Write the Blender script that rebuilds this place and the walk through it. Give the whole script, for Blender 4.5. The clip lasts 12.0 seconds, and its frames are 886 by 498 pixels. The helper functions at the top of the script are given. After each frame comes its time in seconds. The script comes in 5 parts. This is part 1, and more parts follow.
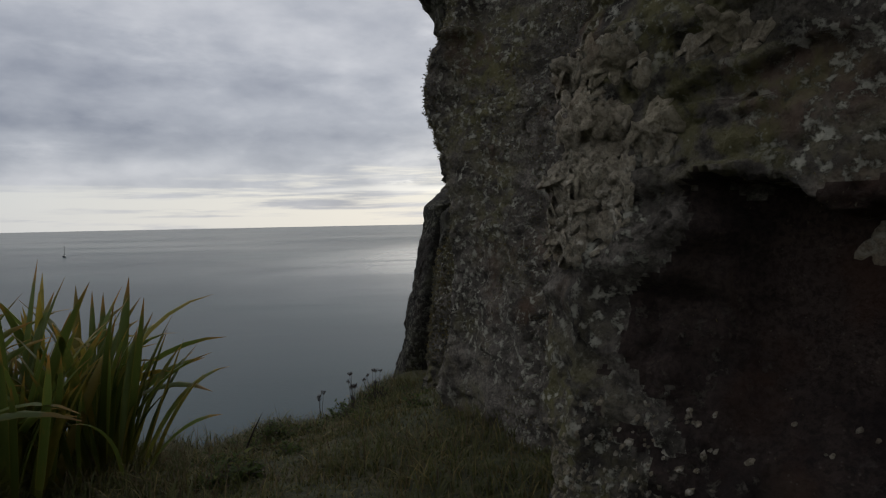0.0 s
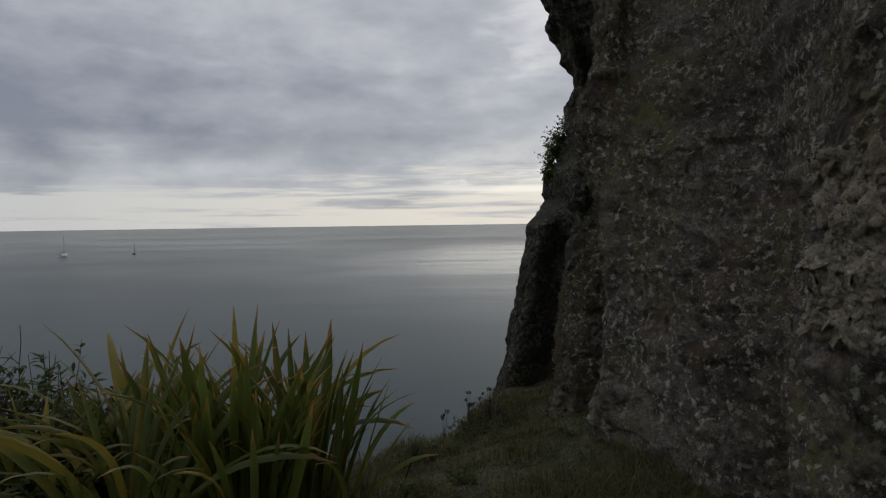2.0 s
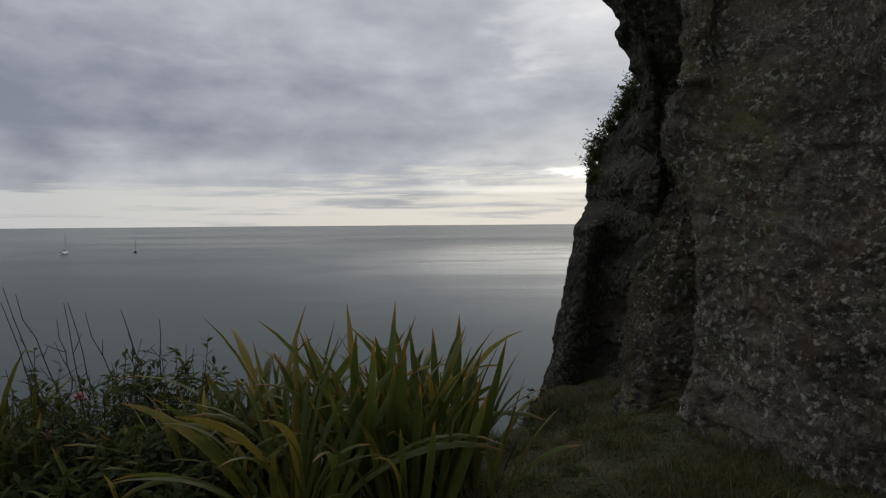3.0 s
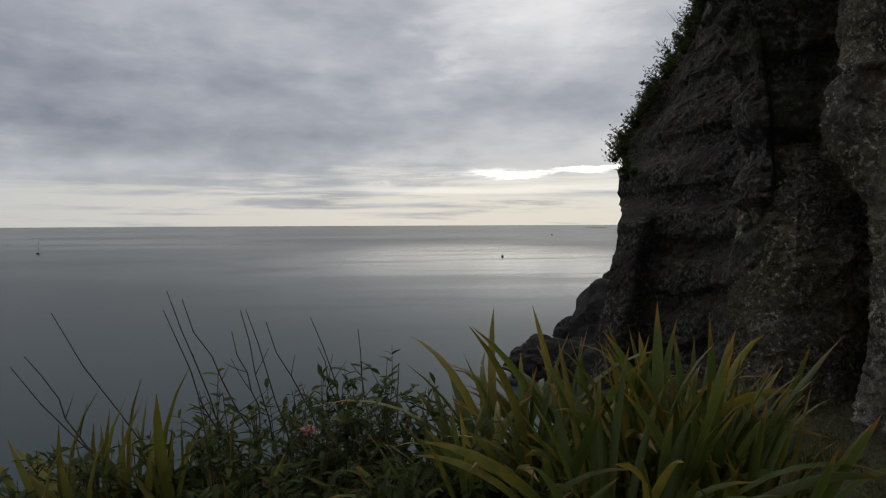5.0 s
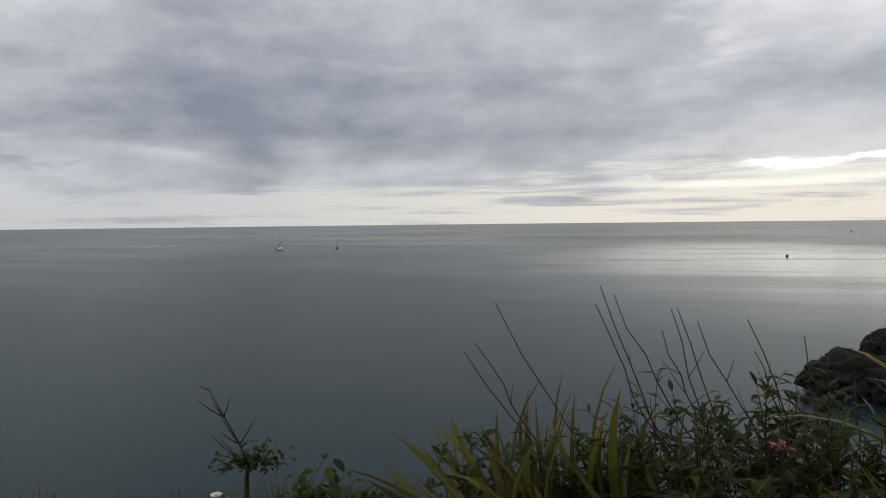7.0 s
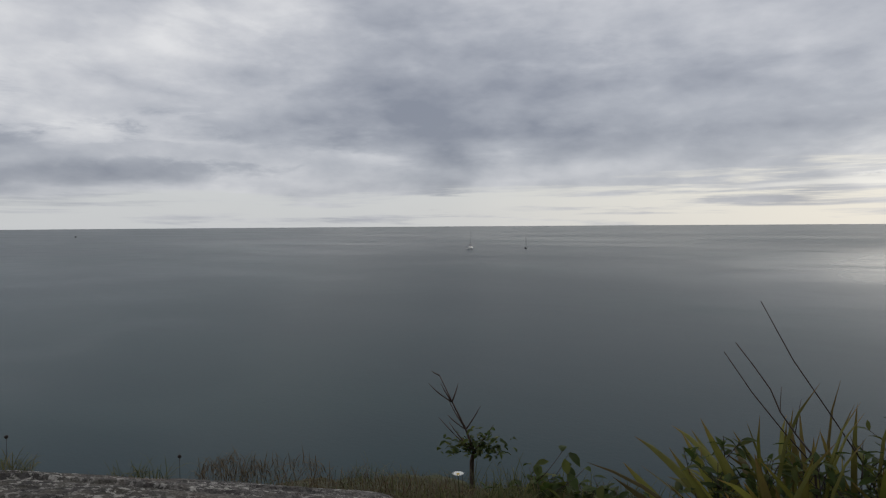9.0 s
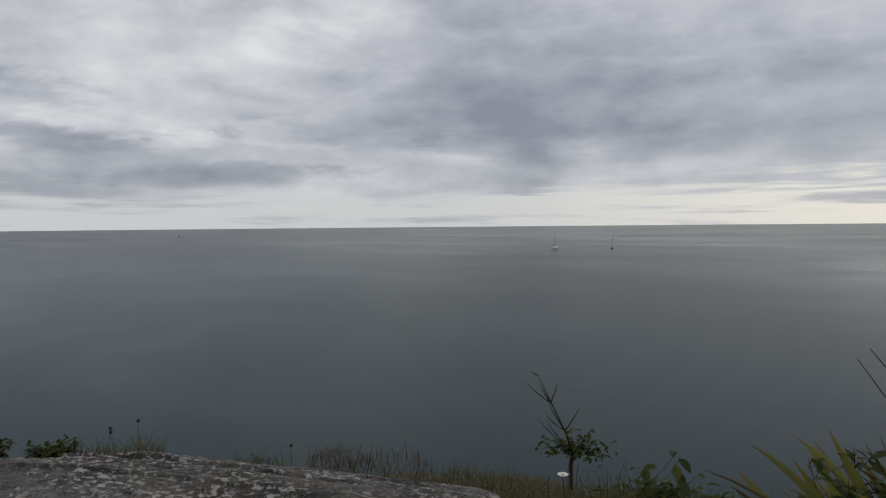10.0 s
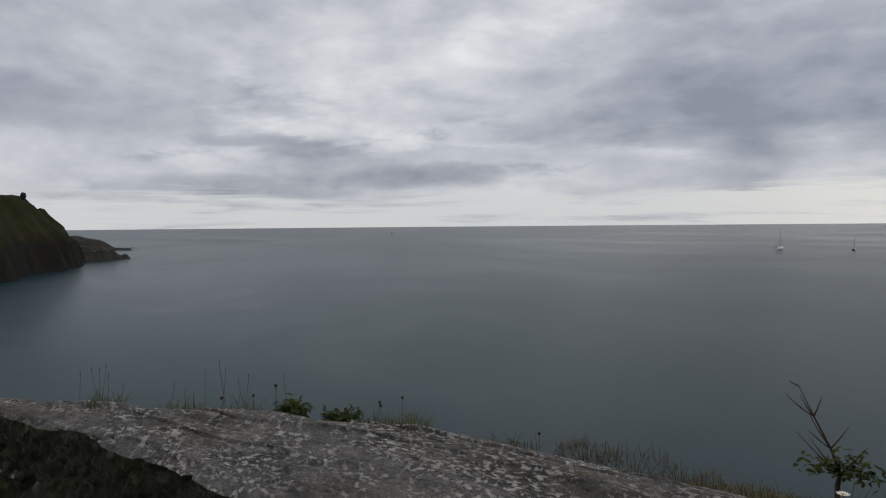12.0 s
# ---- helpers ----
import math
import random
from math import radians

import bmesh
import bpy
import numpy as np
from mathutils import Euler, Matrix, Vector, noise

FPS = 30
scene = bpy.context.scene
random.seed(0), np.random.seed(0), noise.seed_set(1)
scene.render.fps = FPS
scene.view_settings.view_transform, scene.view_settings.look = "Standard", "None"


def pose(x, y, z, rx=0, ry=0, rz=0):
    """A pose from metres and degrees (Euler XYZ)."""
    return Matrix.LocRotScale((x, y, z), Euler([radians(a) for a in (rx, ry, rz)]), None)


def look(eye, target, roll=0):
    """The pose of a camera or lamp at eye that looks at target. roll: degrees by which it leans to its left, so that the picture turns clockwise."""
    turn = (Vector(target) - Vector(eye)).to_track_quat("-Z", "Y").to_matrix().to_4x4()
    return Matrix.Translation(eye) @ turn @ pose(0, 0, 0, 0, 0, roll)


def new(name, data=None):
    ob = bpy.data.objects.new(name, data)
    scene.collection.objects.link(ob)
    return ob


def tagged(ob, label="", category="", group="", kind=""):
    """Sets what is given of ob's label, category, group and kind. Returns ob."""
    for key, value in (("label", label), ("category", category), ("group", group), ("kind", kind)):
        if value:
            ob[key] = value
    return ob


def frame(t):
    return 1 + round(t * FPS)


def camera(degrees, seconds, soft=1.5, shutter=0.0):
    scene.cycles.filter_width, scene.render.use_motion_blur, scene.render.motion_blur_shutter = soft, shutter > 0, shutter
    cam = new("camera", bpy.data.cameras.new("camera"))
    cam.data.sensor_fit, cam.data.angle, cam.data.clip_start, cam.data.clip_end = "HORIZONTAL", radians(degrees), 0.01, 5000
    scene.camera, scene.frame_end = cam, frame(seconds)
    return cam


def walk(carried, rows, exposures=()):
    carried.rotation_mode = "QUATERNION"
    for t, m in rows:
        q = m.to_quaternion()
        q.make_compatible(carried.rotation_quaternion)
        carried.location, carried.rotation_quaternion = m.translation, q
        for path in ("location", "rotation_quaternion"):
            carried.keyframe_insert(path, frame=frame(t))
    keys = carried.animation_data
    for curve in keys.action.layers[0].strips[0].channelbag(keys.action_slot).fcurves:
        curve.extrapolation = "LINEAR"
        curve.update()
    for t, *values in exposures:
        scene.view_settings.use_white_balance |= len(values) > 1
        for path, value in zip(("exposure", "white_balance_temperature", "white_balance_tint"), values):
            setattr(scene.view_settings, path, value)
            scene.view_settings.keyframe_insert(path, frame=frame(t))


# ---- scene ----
cam = camera(69.8, 12.0, soft=1.2)
ROWS = [
    (0.0, -0.000, 0.000, 1.263, -1.63, -2.43, 1.11),
    (0.5, -0.216, -0.054, 1.378, 1.62, -2.39, 0.95),
    (1.0, -0.446, -0.090, 1.463, 2.48, -2.34, 0.75),
    (1.5, -0.644, -0.131, 1.558, 2.45, -2.34, 0.68),
    (2.0, -0.818, -0.201, 1.576, 3.16, -2.35, 0.79),
    (2.5, -1.212, -0.388, 1.597, 4.03, -2.48, 0.74),
    (2.7, -1.377, -0.423, 1.591, 3.99, -2.39, 0.58),
    (3.5, -2.135, -0.375, 1.588, 0.10, -2.33, 0.45),
    (4.3, -2.880, -0.185, 1.575, -3.85, -2.29, 0.34),
    (4.5, -3.058, -0.095, 1.570, -3.84, -2.29, 0.36),
    (5.0, -3.560, 0.265, 1.527, -3.72, -2.30, 0.24),
    (5.2, -3.738, 0.350, 1.522, -1.40, -2.36, 0.27),
    (5.5, -3.960, 0.380, 1.509, 3.75, -2.49, 0.35),
    (6.0, -4.225, 0.349, 1.513, 10.48, -2.41, 0.45),
    (6.5, -4.363, 0.318, 1.525, 15.68, -2.40, 0.56),
    (7.0, -4.445, 0.283, 1.518, 19.21, -2.39, 0.64),
    (7.2, -4.482, 0.261, 1.517, 20.94, -2.40, 0.53),
    (8.8, -4.689, 0.144, 1.476, 34.80, -2.20, 0.49),
    (9.0, -4.716, 0.117, 1.477, 36.10, -2.21, 0.39),
    (9.5, -4.752, 0.068, 1.482, 39.17, -2.17, 0.48),
    (10.0, -4.801, 0.000, 1.478, 43.57, -2.17, 0.52),
    (10.5, -4.833, -0.067, 1.476, 46.90, -2.18, 0.55),
    (11.0, -4.869, -0.173, 1.480, 51.60, -2.21, 0.51),
    (11.5, -4.871, -0.291, 1.490, 56.34, -2.21, 0.46),
    (12.0, -4.888, -0.404, 1.486, 61.52, -2.19, 0.49),
]
walk(cam, [(t, pose(x, y, z, 90 + pitch, roll, yaw)) for t, x, y, z, yaw, pitch, roll in ROWS],
     exposures=[(0.0, 0.16), (0.5, -0.10), (2.5, -0.02), (5.5, -0.08), (7.0, 0.10), (9.5, 0.10), (12.0, 0.18)])
SEA = -14.0

# ---- world and light ----
SUN_AZ, SUN_EL = radians(14), radians(36)
SUN_DIR = Vector((math.sin(SUN_AZ) * math.cos(SUN_EL), math.cos(SUN_AZ) * math.cos(SUN_EL), math.sin(SUN_EL)))


class Nodes:
    """Short hand for building a node tree."""

    def __init__(self, tree):
        self.t = tree
        tree.nodes.clear()

    def put(self, kind, values=None, **attrs):
        n = self.t.nodes.new(kind)
        for k, v in attrs.items():
            setattr(n, k, v)
        for k, v in (values or {}).items():
            if hasattr(v, "is_linked") or hasattr(v, "links"):
                self.t.links.new(v, n.inputs[k])
            else:
                n.inputs[k].default_value = v
        return n

    def math(self, op, a, b=0.0, c=0.0, clamp=False):
        return self.put("ShaderNodeMath", {0: a, 1: b, 2: c}, operation=op, use_clamp=clamp).outputs[0]

    def vec(self, op, a, b=(0, 0, 0)):
        n = self.put("ShaderNodeVectorMath", {0: a, 1: b}, operation=op)
        return n.outputs["Value" if op in ("DOT_PRODUCT", "LENGTH") else "Vector"]

    def smooth(self, v, lo, hi, a=0.0, b=1.0):
        return self.put("ShaderNodeMapRange", {"Value": v, "From Min": lo, "From Max": hi, "To Min": a, "To Max": b}, interpolation_type="SMOOTHSTEP").outputs[0]

    def noise(self, vector, scale, detail=5.0, rough=0.55, distort=0.0):
        return self.put("ShaderNodeTexNoise", {"Vector": vector, "Scale": scale, "Detail": detail, "Roughness": rough, "Distortion": distort}).outputs["Fac"]

    def ramp(self, v, stops):
        n = self.put("ShaderNodeValToRGB", {"Fac": v})
        e = n.color_ramp.elements
        while len(e) < len(stops):
            e.new(0.5)
        for k, (p, c) in zip(e, stops):
            k.position, k.color = p, (*c, 1)
        return n.outputs["Color"]

    def mix(self, f, a, b, mode="MIX"):
        n = self.put("ShaderNodeMix", data_type="RGBA", blend_type=mode)
        for i, v in ((0, f), (6, a), (7, b)):
            if hasattr(v, "is_linked"):
                self.t.links.new(v, n.inputs[i])
            else:
                n.inputs[i].default_value = v if i == 0 else (*v, 1)
        return n.outputs[2]

    def scaled(self, vector, s):
        return self.vec("MULTIPLY", vector, s)


world = bpy.data.worlds.new("overcast_sky")
scene.world = world
world.use_nodes = True
n = Nodes(world.node_tree)
d = n.put("ShaderNodeTexCoord").outputs["Generated"]
sep = n.put("ShaderNodeSeparateXYZ", {0: d})
dz = n.math("MAXIMUM", sep.outputs[2], 0.0)
zc = n.math("ADD", dz, 0.20)
flat = n.put("ShaderNodeCombineXYZ", {0: n.math("DIVIDE", sep.outputs[0], zc), 1: n.math("DIVIDE", sep.outputs[1], zc), 2: 0.0}).outputs[0]
big = n.noise(flat, 0.75, 2.0, 0.5, 0.0)
mid = n.noise(n.vec("ADD", flat, (5.3, 2.1, 0.0)), 2.1, 4.0, 0.45, 0.0)
# bearing and height in degrees, frayed by noise, for the banks of cloud
fray = n.math("SUBTRACT", n.noise(n.scaled(d, (7.0, 7.0, 26.0)), 1.0, 6.0, 0.6, 0.3), 0.5)
az = n.math("MULTIPLY", n.math("ARCTAN2", sep.outputs[0], sep.outputs[1]), 57.3)
el = n.math("MULTIPLY", n.math("ARCSINE", sep.outputs[2]), 57.3)
az_f = n.math("ADD", az, n.math("MULTIPLY", fray, 34.0))
el_f = n.math("ADD", el, n.math("MULTIPLY", fray, n.math("ADD", 1.6, n.math("MULTIPLY", el, 0.34))))
BANKS = [(-22, 9.5, 22, 4.5, -0.085), (-50, 8.3, 11, 1.8, -0.07), (-30, 7.0, 16, 1.5, -0.06), (-52, 15, 12, 5, 0.06), (13, 17, 8, 5, 0.12), (-67, 14, 12, 5, 0.09), (-36, 12, 14, 6, -0.07),
         (-62, 4.4, 9, 0.9, -0.16), (-76, 7.0, 8, 1.1, -0.16), (-66, 2.1, 6, 0.5, -0.12), (-88, 10, 14, 2.0, -0.07), (-78, 3.4, 12, 1.1, -0.10), (-60, 7.8, 6, 1.3, 0.10), (-70, 10.5, 10, 2.5, 0.09), (-92, 17, 16, 5, 0.05)]
bank = 0.0
for b_az, b_el, w_az, w_el, amount in BANKS:
    r2 = n.math("ADD", n.math("POWER", n.math("DIVIDE", n.math("SUBTRACT", az_f, b_az), w_az), 2.0), n.math("POWER", n.math("DIVIDE", n.math("SUBTRACT", el_f, b_el), w_el), 2.0))
    bank = n.math("ADD", bank, n.math("MULTIPLY", n.smooth(r2, 1.8, 0.0), amount * 0.85))
lump = n.noise(n.vec("ADD", n.scaled(d, (7.0, 7.0, 15.0)), (1.7, 4.2, 0.3)), 1.0, 6.0, 0.50, 0.1)
billow = n.noise(n.vec("ADD", n.scaled(d, (16.0, 16.0, 36.0)), (6.1, 2.4, 1.9)), 1.0, 6.0, 0.52, 0.15)
cover = n.math("ADD", n.math("ADD", n.math("MULTIPLY", big, 0.30), n.math("ADD", n.math("MULTIPLY", mid, 0.12), n.math("ADD", n.math("MULTIPLY", lump, 0.42), n.math("MULTIPLY", billow, 0.16)))), n.math("ADD", bank, 0.0))
cloud = n.ramp(cover, [(0.28, (0.225, 0.243, 0.295)), (0.45, (0.375, 0.393, 0.44)), (0.57, (0.51, 0.522, 0.56)), (0.72, (0.72, 0.722, 0.735))])
# clear strip under the cloud base, barred with thin streaks
streak = n.noise(n.scaled(d, (2.2, 2.2, 42.0)), 1.0, 5.0, 0.55, 0.25)
wisps = n.noise(n.vec("ADD", n.scaled(d, (4.0, 4.0, 64.0)), (3.0, 1.0, 0.0)), 1.0, 5.0, 0.6, 0.3)
sunward = n.math("ABSOLUTE", n.math("SUBTRACT", az, 14.0))
base_height = n.smooth(sunward, 0.0, 75.0, 4.3, 2.6)
lift = n.math("SUBTRACT", n.math("ADD", el, n.math("MULTIPLY", n.math("SUBTRACT", streak, 0.5), 5.5)), base_height)
strip = n.math("MULTIPLY", n.smooth(lift, -0.5, 0.9, 1.0, 0.0), n.smooth(n.math("SUBTRACT", wisps, n.math("MULTIPLY", el, 0.035)), 0.30, 0.49))
strip_colour = n.mix(n.smooth(sunward, 62.0, 8.0), (0.56, 0.575, 0.585), (0.80, 0.765, 0.68))
sky = n.mix(n.math("MULTIPLY", strip, 0.92), cloud, strip_colour)
veil = n.math("MULTIPLY", n.smooth(n.math("ABSOLUTE", n.math("SUBTRACT", el_f, 5.2)), 4.2, 0.6), n.smooth(n.math("ABSOLUTE", n.math("SUBTRACT", az_f, 14.0)), 21.0, 5.0))
sky = n.mix(n.math("MULTIPLY", veil, 0.45), sky, (0.90, 0.88, 0.84))
gap = n.math("MULTIPLY", n.smooth(n.math("ABSOLUTE", n.math("SUBTRACT", el_f, n.math("ADD", 4.1, n.math("MULTIPLY", az, 0.045)))), 0.46, 0.05), n.smooth(n.math("ABSOLUTE", n.math("SUBTRACT", az_f, 15.0)), 17.0, 5.0))
sky = n.mix(n.math("MULTIPLY", n.math("POWER", gap, 1.5), n.smooth(wisps, 0.40, 0.60, 0.2, 0.9)), sky, (2.2, 2.13, 1.98))
line = n.math("MULTIPLY", n.smooth(n.math("ABSOLUTE", n.math("SUBTRACT", el, n.math("ADD", 2.9, n.math("MULTIPLY", n.math("SUBTRACT", streak, 0.5), 3.0)))), 0.55, 0.1), n.smooth(sunward, 34.0, 8.0))
sky = n.mix(n.math("MULTIPLY", line, 0.75), sky, (0.98, 0.95, 0.87))
hidden_sun = n.vec("DOT_PRODUCT", d, tuple(SUN_DIR))
sky = n.mix(n.math("POWER", n.smooth(hidden_sun, 0.91, 1.0), 2.2), sky, (1.5, 1.47, 1.40))
air = n.put("ShaderNodeTexSky", sky_type="NISHITA", sun_disc=False, sun_elevation=SUN_EL, sun_rotation=SUN_AZ)
bg_air = n.put("ShaderNodeBackground", {"Color": air.outputs[0], "Strength": 0.08})
bg_cloud = n.put("ShaderNodeBackground", {"Color": sky, "Strength": 1.0})
both = n.put("ShaderNodeMixShader", {0: 0.93, 1: bg_air.outputs[0], 2: bg_cloud.outputs[0]})
n.put("ShaderNodeOutputWorld", {0: both.outputs[0]})

sun = new("sun", bpy.data.lights.new("sun", "SUN"))
sun.data.energy, sun.data.angle, sun.data.color = 0.5, radians(130), (1.0, 0.93, 0.82)
sun.matrix_world = look(SUN_DIR * 50, (0, 0, 0))


# ---- materials ----
def material(name):
    m = bpy.data.materials.new(name)
    m.use_nodes = True
    return m, Nodes(m.node_tree)


def finish(k, colour, rough=0.8, bump=None, strength=0.5, dist=0.02, **more):
    vals = {"Base Color": colour, "Roughness": rough}
    vals.update(more)
    b = k.put("ShaderNodeBsdfPrincipled", vals)
    if bump is not None:
        k.t.links.new(k.put("ShaderNodeBump", {"Height": bump, "Strength": strength, "Distance": dist}).outputs[0], b.inputs["Normal"])
    k.put("ShaderNodeOutputMaterial", {0: b.outputs[0]})
    return b


def plain(name, colour, rough=0.6, vary=0.15, scale=30.0, **more):
    m, k = material(name)
    p = k.put("ShaderNodeTexCoord").outputs["Object"]
    f = k.noise(p, scale)
    dark = tuple(c * (1 - vary) for c in colour)
    lite = tuple(min(1, c * (1 + vary)) for c in colour)
    finish(k, k.mix(f, dark, lite), rough, f, 0.2, 0.005, **more)
    return m


def rock_material(name, dark, lite, lichen, lichen_amount=0.5, moss=0.3, moss_colour=(0.075, 0.075, 0.03), rust=0.25, grain=(1, 1, 1), turn=0.0, cut=0.50, fine=15.0, patch=(0.36, 0.56)):
    m, k = material(name)
    p = k.put("ShaderNodeTexCoord").outputs["Object"]
    p = k.put("ShaderNodeMapping", {"Vector": p, "Rotation": (0, 0, radians(turn)), "Scale": grain}).outputs[0]
    layered = k.scaled(p, (1.0, 1.0, 2.2))
    a = k.noise(layered, 1.4, 6.0, 0.6, 0.6)
    b = k.noise(p, 9.0, 8.0, 0.68, 0.3)
    c = k.noise(p, 55.0, 6.0, 0.7)
    col = k.mix(k.smooth(k.math("ADD", k.math("MULTIPLY", a, 0.5), k.math("MULTIPLY", b, 0.5)), 0.36, 0.64), dark, lite)
    col = k.mix(k.math("MULTIPLY", k.smooth(c, 0.56, 0.40), 0.55), col, tuple(x * 0.4 for x in dark))
    brown = tuple(x * y for x, y in zip(lite, (0.75, 0.5, 0.36)))
    col = k.mix(k.math("MULTIPLY", k.smooth(k.noise(k.vec("ADD", p, (7, 3, 1)), 2.3, 5.0, 0.6), 0.52, 0.68), rust), col, brown)
    green = k.math("MULTIPLY", k.smooth(k.noise(k.vec("ADD", p, (1, 9, 4)), 1.1, 3.0, 0.5), 0.46, 0.62), k.smooth(b, 0.42, 0.58))
    col = k.mix(k.math("MULTIPLY", green, moss), col, moss_colour)
    crust = k.math("MULTIPLY", k.smooth(k.noise(k.vec("ADD", p, (4, 4, 8)), fine, 9.0, 0.70, 0.12), cut, cut + 0.07), k.smooth(k.noise(k.vec("ADD", p, (2, 8, 6)), 1.9, 4.0, 0.6), *patch))
    col = k.mix(k.math("MULTIPLY", crust, lichen_amount), col, lichen)
    speck = k.put("ShaderNodeTexVoronoi", {"Vector": p, "Scale": 46.0, "Randomness": 1.0})
    spots = k.math("MULTIPLY", k.smooth(speck.outputs["Distance"], 0.22, 0.10), k.smooth(b, 0.50, 0.60))
    col = k.mix(k.math("MULTIPLY", spots, 0.45 * lichen_amount), col, lichen)
    height = k.math("ADD", k.math("ADD", k.math("MULTIPLY", b, 0.7), k.math("MULTIPLY", c, 0.35)), k.math("MULTIPLY", crust, 0.25))
    finish(k, col, 0.92, height, 1.0, 0.045, **{"Specular IOR Level": 0.22})
    return m


def leaf_material(name, base, body, tip, spread=0.5, rough=0.45, patch=(0.30, 0.22, 0.05), island=False):
    """Colour along a leaf by its UV, varied from leaf to leaf."""
    m, k = material(name)
    uv = k.put("ShaderNodeUVMap")
    v = k.put("ShaderNodeSeparateXYZ", {0: uv.outputs[0]})
    if island:
        r = k.put("ShaderNodeNewGeometry").outputs["Random Per Island"]
    else:
        r = k.put("ShaderNodeObjectInfo").outputs["Random"]
    p = k.put("ShaderNodeTexCoord").outputs["Object"]
    f = k.noise(p, 7.0, 4.0, 0.6)
    along = k.math("ADD", v.outputs[1], k.math("MULTIPLY", k.math("SUBTRACT", f, 0.5), 0.25))
    col = k.ramp(along, [(0.05, base), (0.35, body), (0.84, body), (0.97, tip)])
    col = k.mix(k.math("MULTIPLY", k.smooth(k.math("ADD", k.math("MULTIPLY", r, 0.6), k.math("MULTIPLY", f, 0.5)), 0.60, 0.85), spread), col, patch)
    rim = k.smooth(k.math("ABSOLUTE", k.math("SUBTRACT", v.outputs[0], 0.5)), 0.36, 0.5)
    mottle = k.smooth(k.noise(k.scaled(uv.outputs[0], (3.0, 11.0, 1.0)), 1.0, 4.0, 0.6), 0.52, 0.66)
    col = k.mix(k.math("MULTIPLY", k.math("MAXIMUM", rim, k.math("MULTIPLY", mottle, r)), 0.5 * spread), col, tuple(x * 0.9 for x in patch))
    shade = k.math("ADD", 0.7, k.math("MULTIPLY", k.math("FRACT", k.math("MULTIPLY", r, 7.13)), 0.6))
    col = k.mix(1.0, col, k.put("ShaderNodeCombineXYZ", {0: shade, 1: shade, 2: shade}).outputs[0], "MULTIPLY")
    stripe = k.noise(k.scaled(uv.outputs[0], (26.0, 1.0, 1.0)), 1.0, 2.0)
    bs = finish(k, col, rough, stripe, 0.25, 0.004, **{"Specular IOR Level": 0.3})
    tr = k.put("ShaderNodeBsdfTranslucent", {"Color": col})
    out = [x for x in k.t.nodes if x.bl_idname == "ShaderNodeOutputMaterial"][0]
    k.t.links.new(k.put("ShaderNodeMixShader", {0: 0.45, 1: bs.outputs[0], 2: tr.outputs[0]}).outputs[0], out.inputs[0])
    return m


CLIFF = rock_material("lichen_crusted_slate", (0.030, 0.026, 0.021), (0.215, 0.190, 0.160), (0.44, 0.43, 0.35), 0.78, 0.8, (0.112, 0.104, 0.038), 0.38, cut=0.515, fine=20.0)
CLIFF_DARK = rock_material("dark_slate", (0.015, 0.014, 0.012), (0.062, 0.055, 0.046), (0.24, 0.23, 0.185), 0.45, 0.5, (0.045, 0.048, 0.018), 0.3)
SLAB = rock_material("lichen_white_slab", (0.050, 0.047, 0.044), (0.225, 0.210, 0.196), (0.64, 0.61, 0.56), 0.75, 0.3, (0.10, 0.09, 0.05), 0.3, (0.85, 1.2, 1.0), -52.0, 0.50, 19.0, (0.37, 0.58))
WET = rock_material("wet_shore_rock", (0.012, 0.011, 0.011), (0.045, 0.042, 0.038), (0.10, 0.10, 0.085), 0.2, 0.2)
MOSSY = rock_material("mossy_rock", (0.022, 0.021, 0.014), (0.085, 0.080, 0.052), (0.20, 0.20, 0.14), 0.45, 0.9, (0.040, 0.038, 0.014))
# brown rock of the undercut, with the overhang's shade put into its colour
SHADED_BROWN = rock_material("shaded_brown_rock", (0.016, 0.011, 0.010), (0.068, 0.048, 0.039), (0.22, 0.20, 0.16), 0.45, 0.3, (0.03, 0.03, 0.012), 0.6, cut=0.54, fine=26.0, patch=(0.46, 0.60))
FLAX = leaf_material("flax_leaf", (0.15, 0.15, 0.028), (0.090, 0.122, 0.026), (0.29, 0.15, 0.035), 0.85, 0.4, (0.26, 0.20, 0.035))
YELLOW_FLAX = leaf_material("yellowing_flax_leaf", (0.15, 0.135, 0.032), (0.165, 0.165, 0.032), (0.22, 0.14, 0.040), 0.7, 0.7, (0.10, 0.065, 0.03))
LEAF = leaf_material("shrub_leaf", (0.038, 0.052, 0.014), (0.050, 0.076, 0.018), (0.07, 0.092, 0.022), 0.6, 0.7, (0.13, 0.13, 0.025), True)
GRASS = leaf_material("grass_blade", (0.040, 0.046, 0.014), (0.073, 0.083, 0.024), (0.13, 0.115, 0.043), 0.7, 0.65, (0.20, 0.15, 0.065), True)
DRY = leaf_material("dry_grass_blade", (0.06, 0.046, 0.024), (0.105, 0.078, 0.042), (0.17, 0.13, 0.075), 0.6, 0.7, (0.10, 0.06, 0.035), True)
TWIG = plain("dead_twig", (0.055, 0.040, 0.032), 0.85, 0.4, 60.0)
BARK = plain("shrub_bark", (0.075, 0.050, 0.040), 0.85, 0.4, 60.0)
SEED = plain("dry_seed_head", (0.035, 0.026, 0.022), 0.9, 0.4, 90.0)

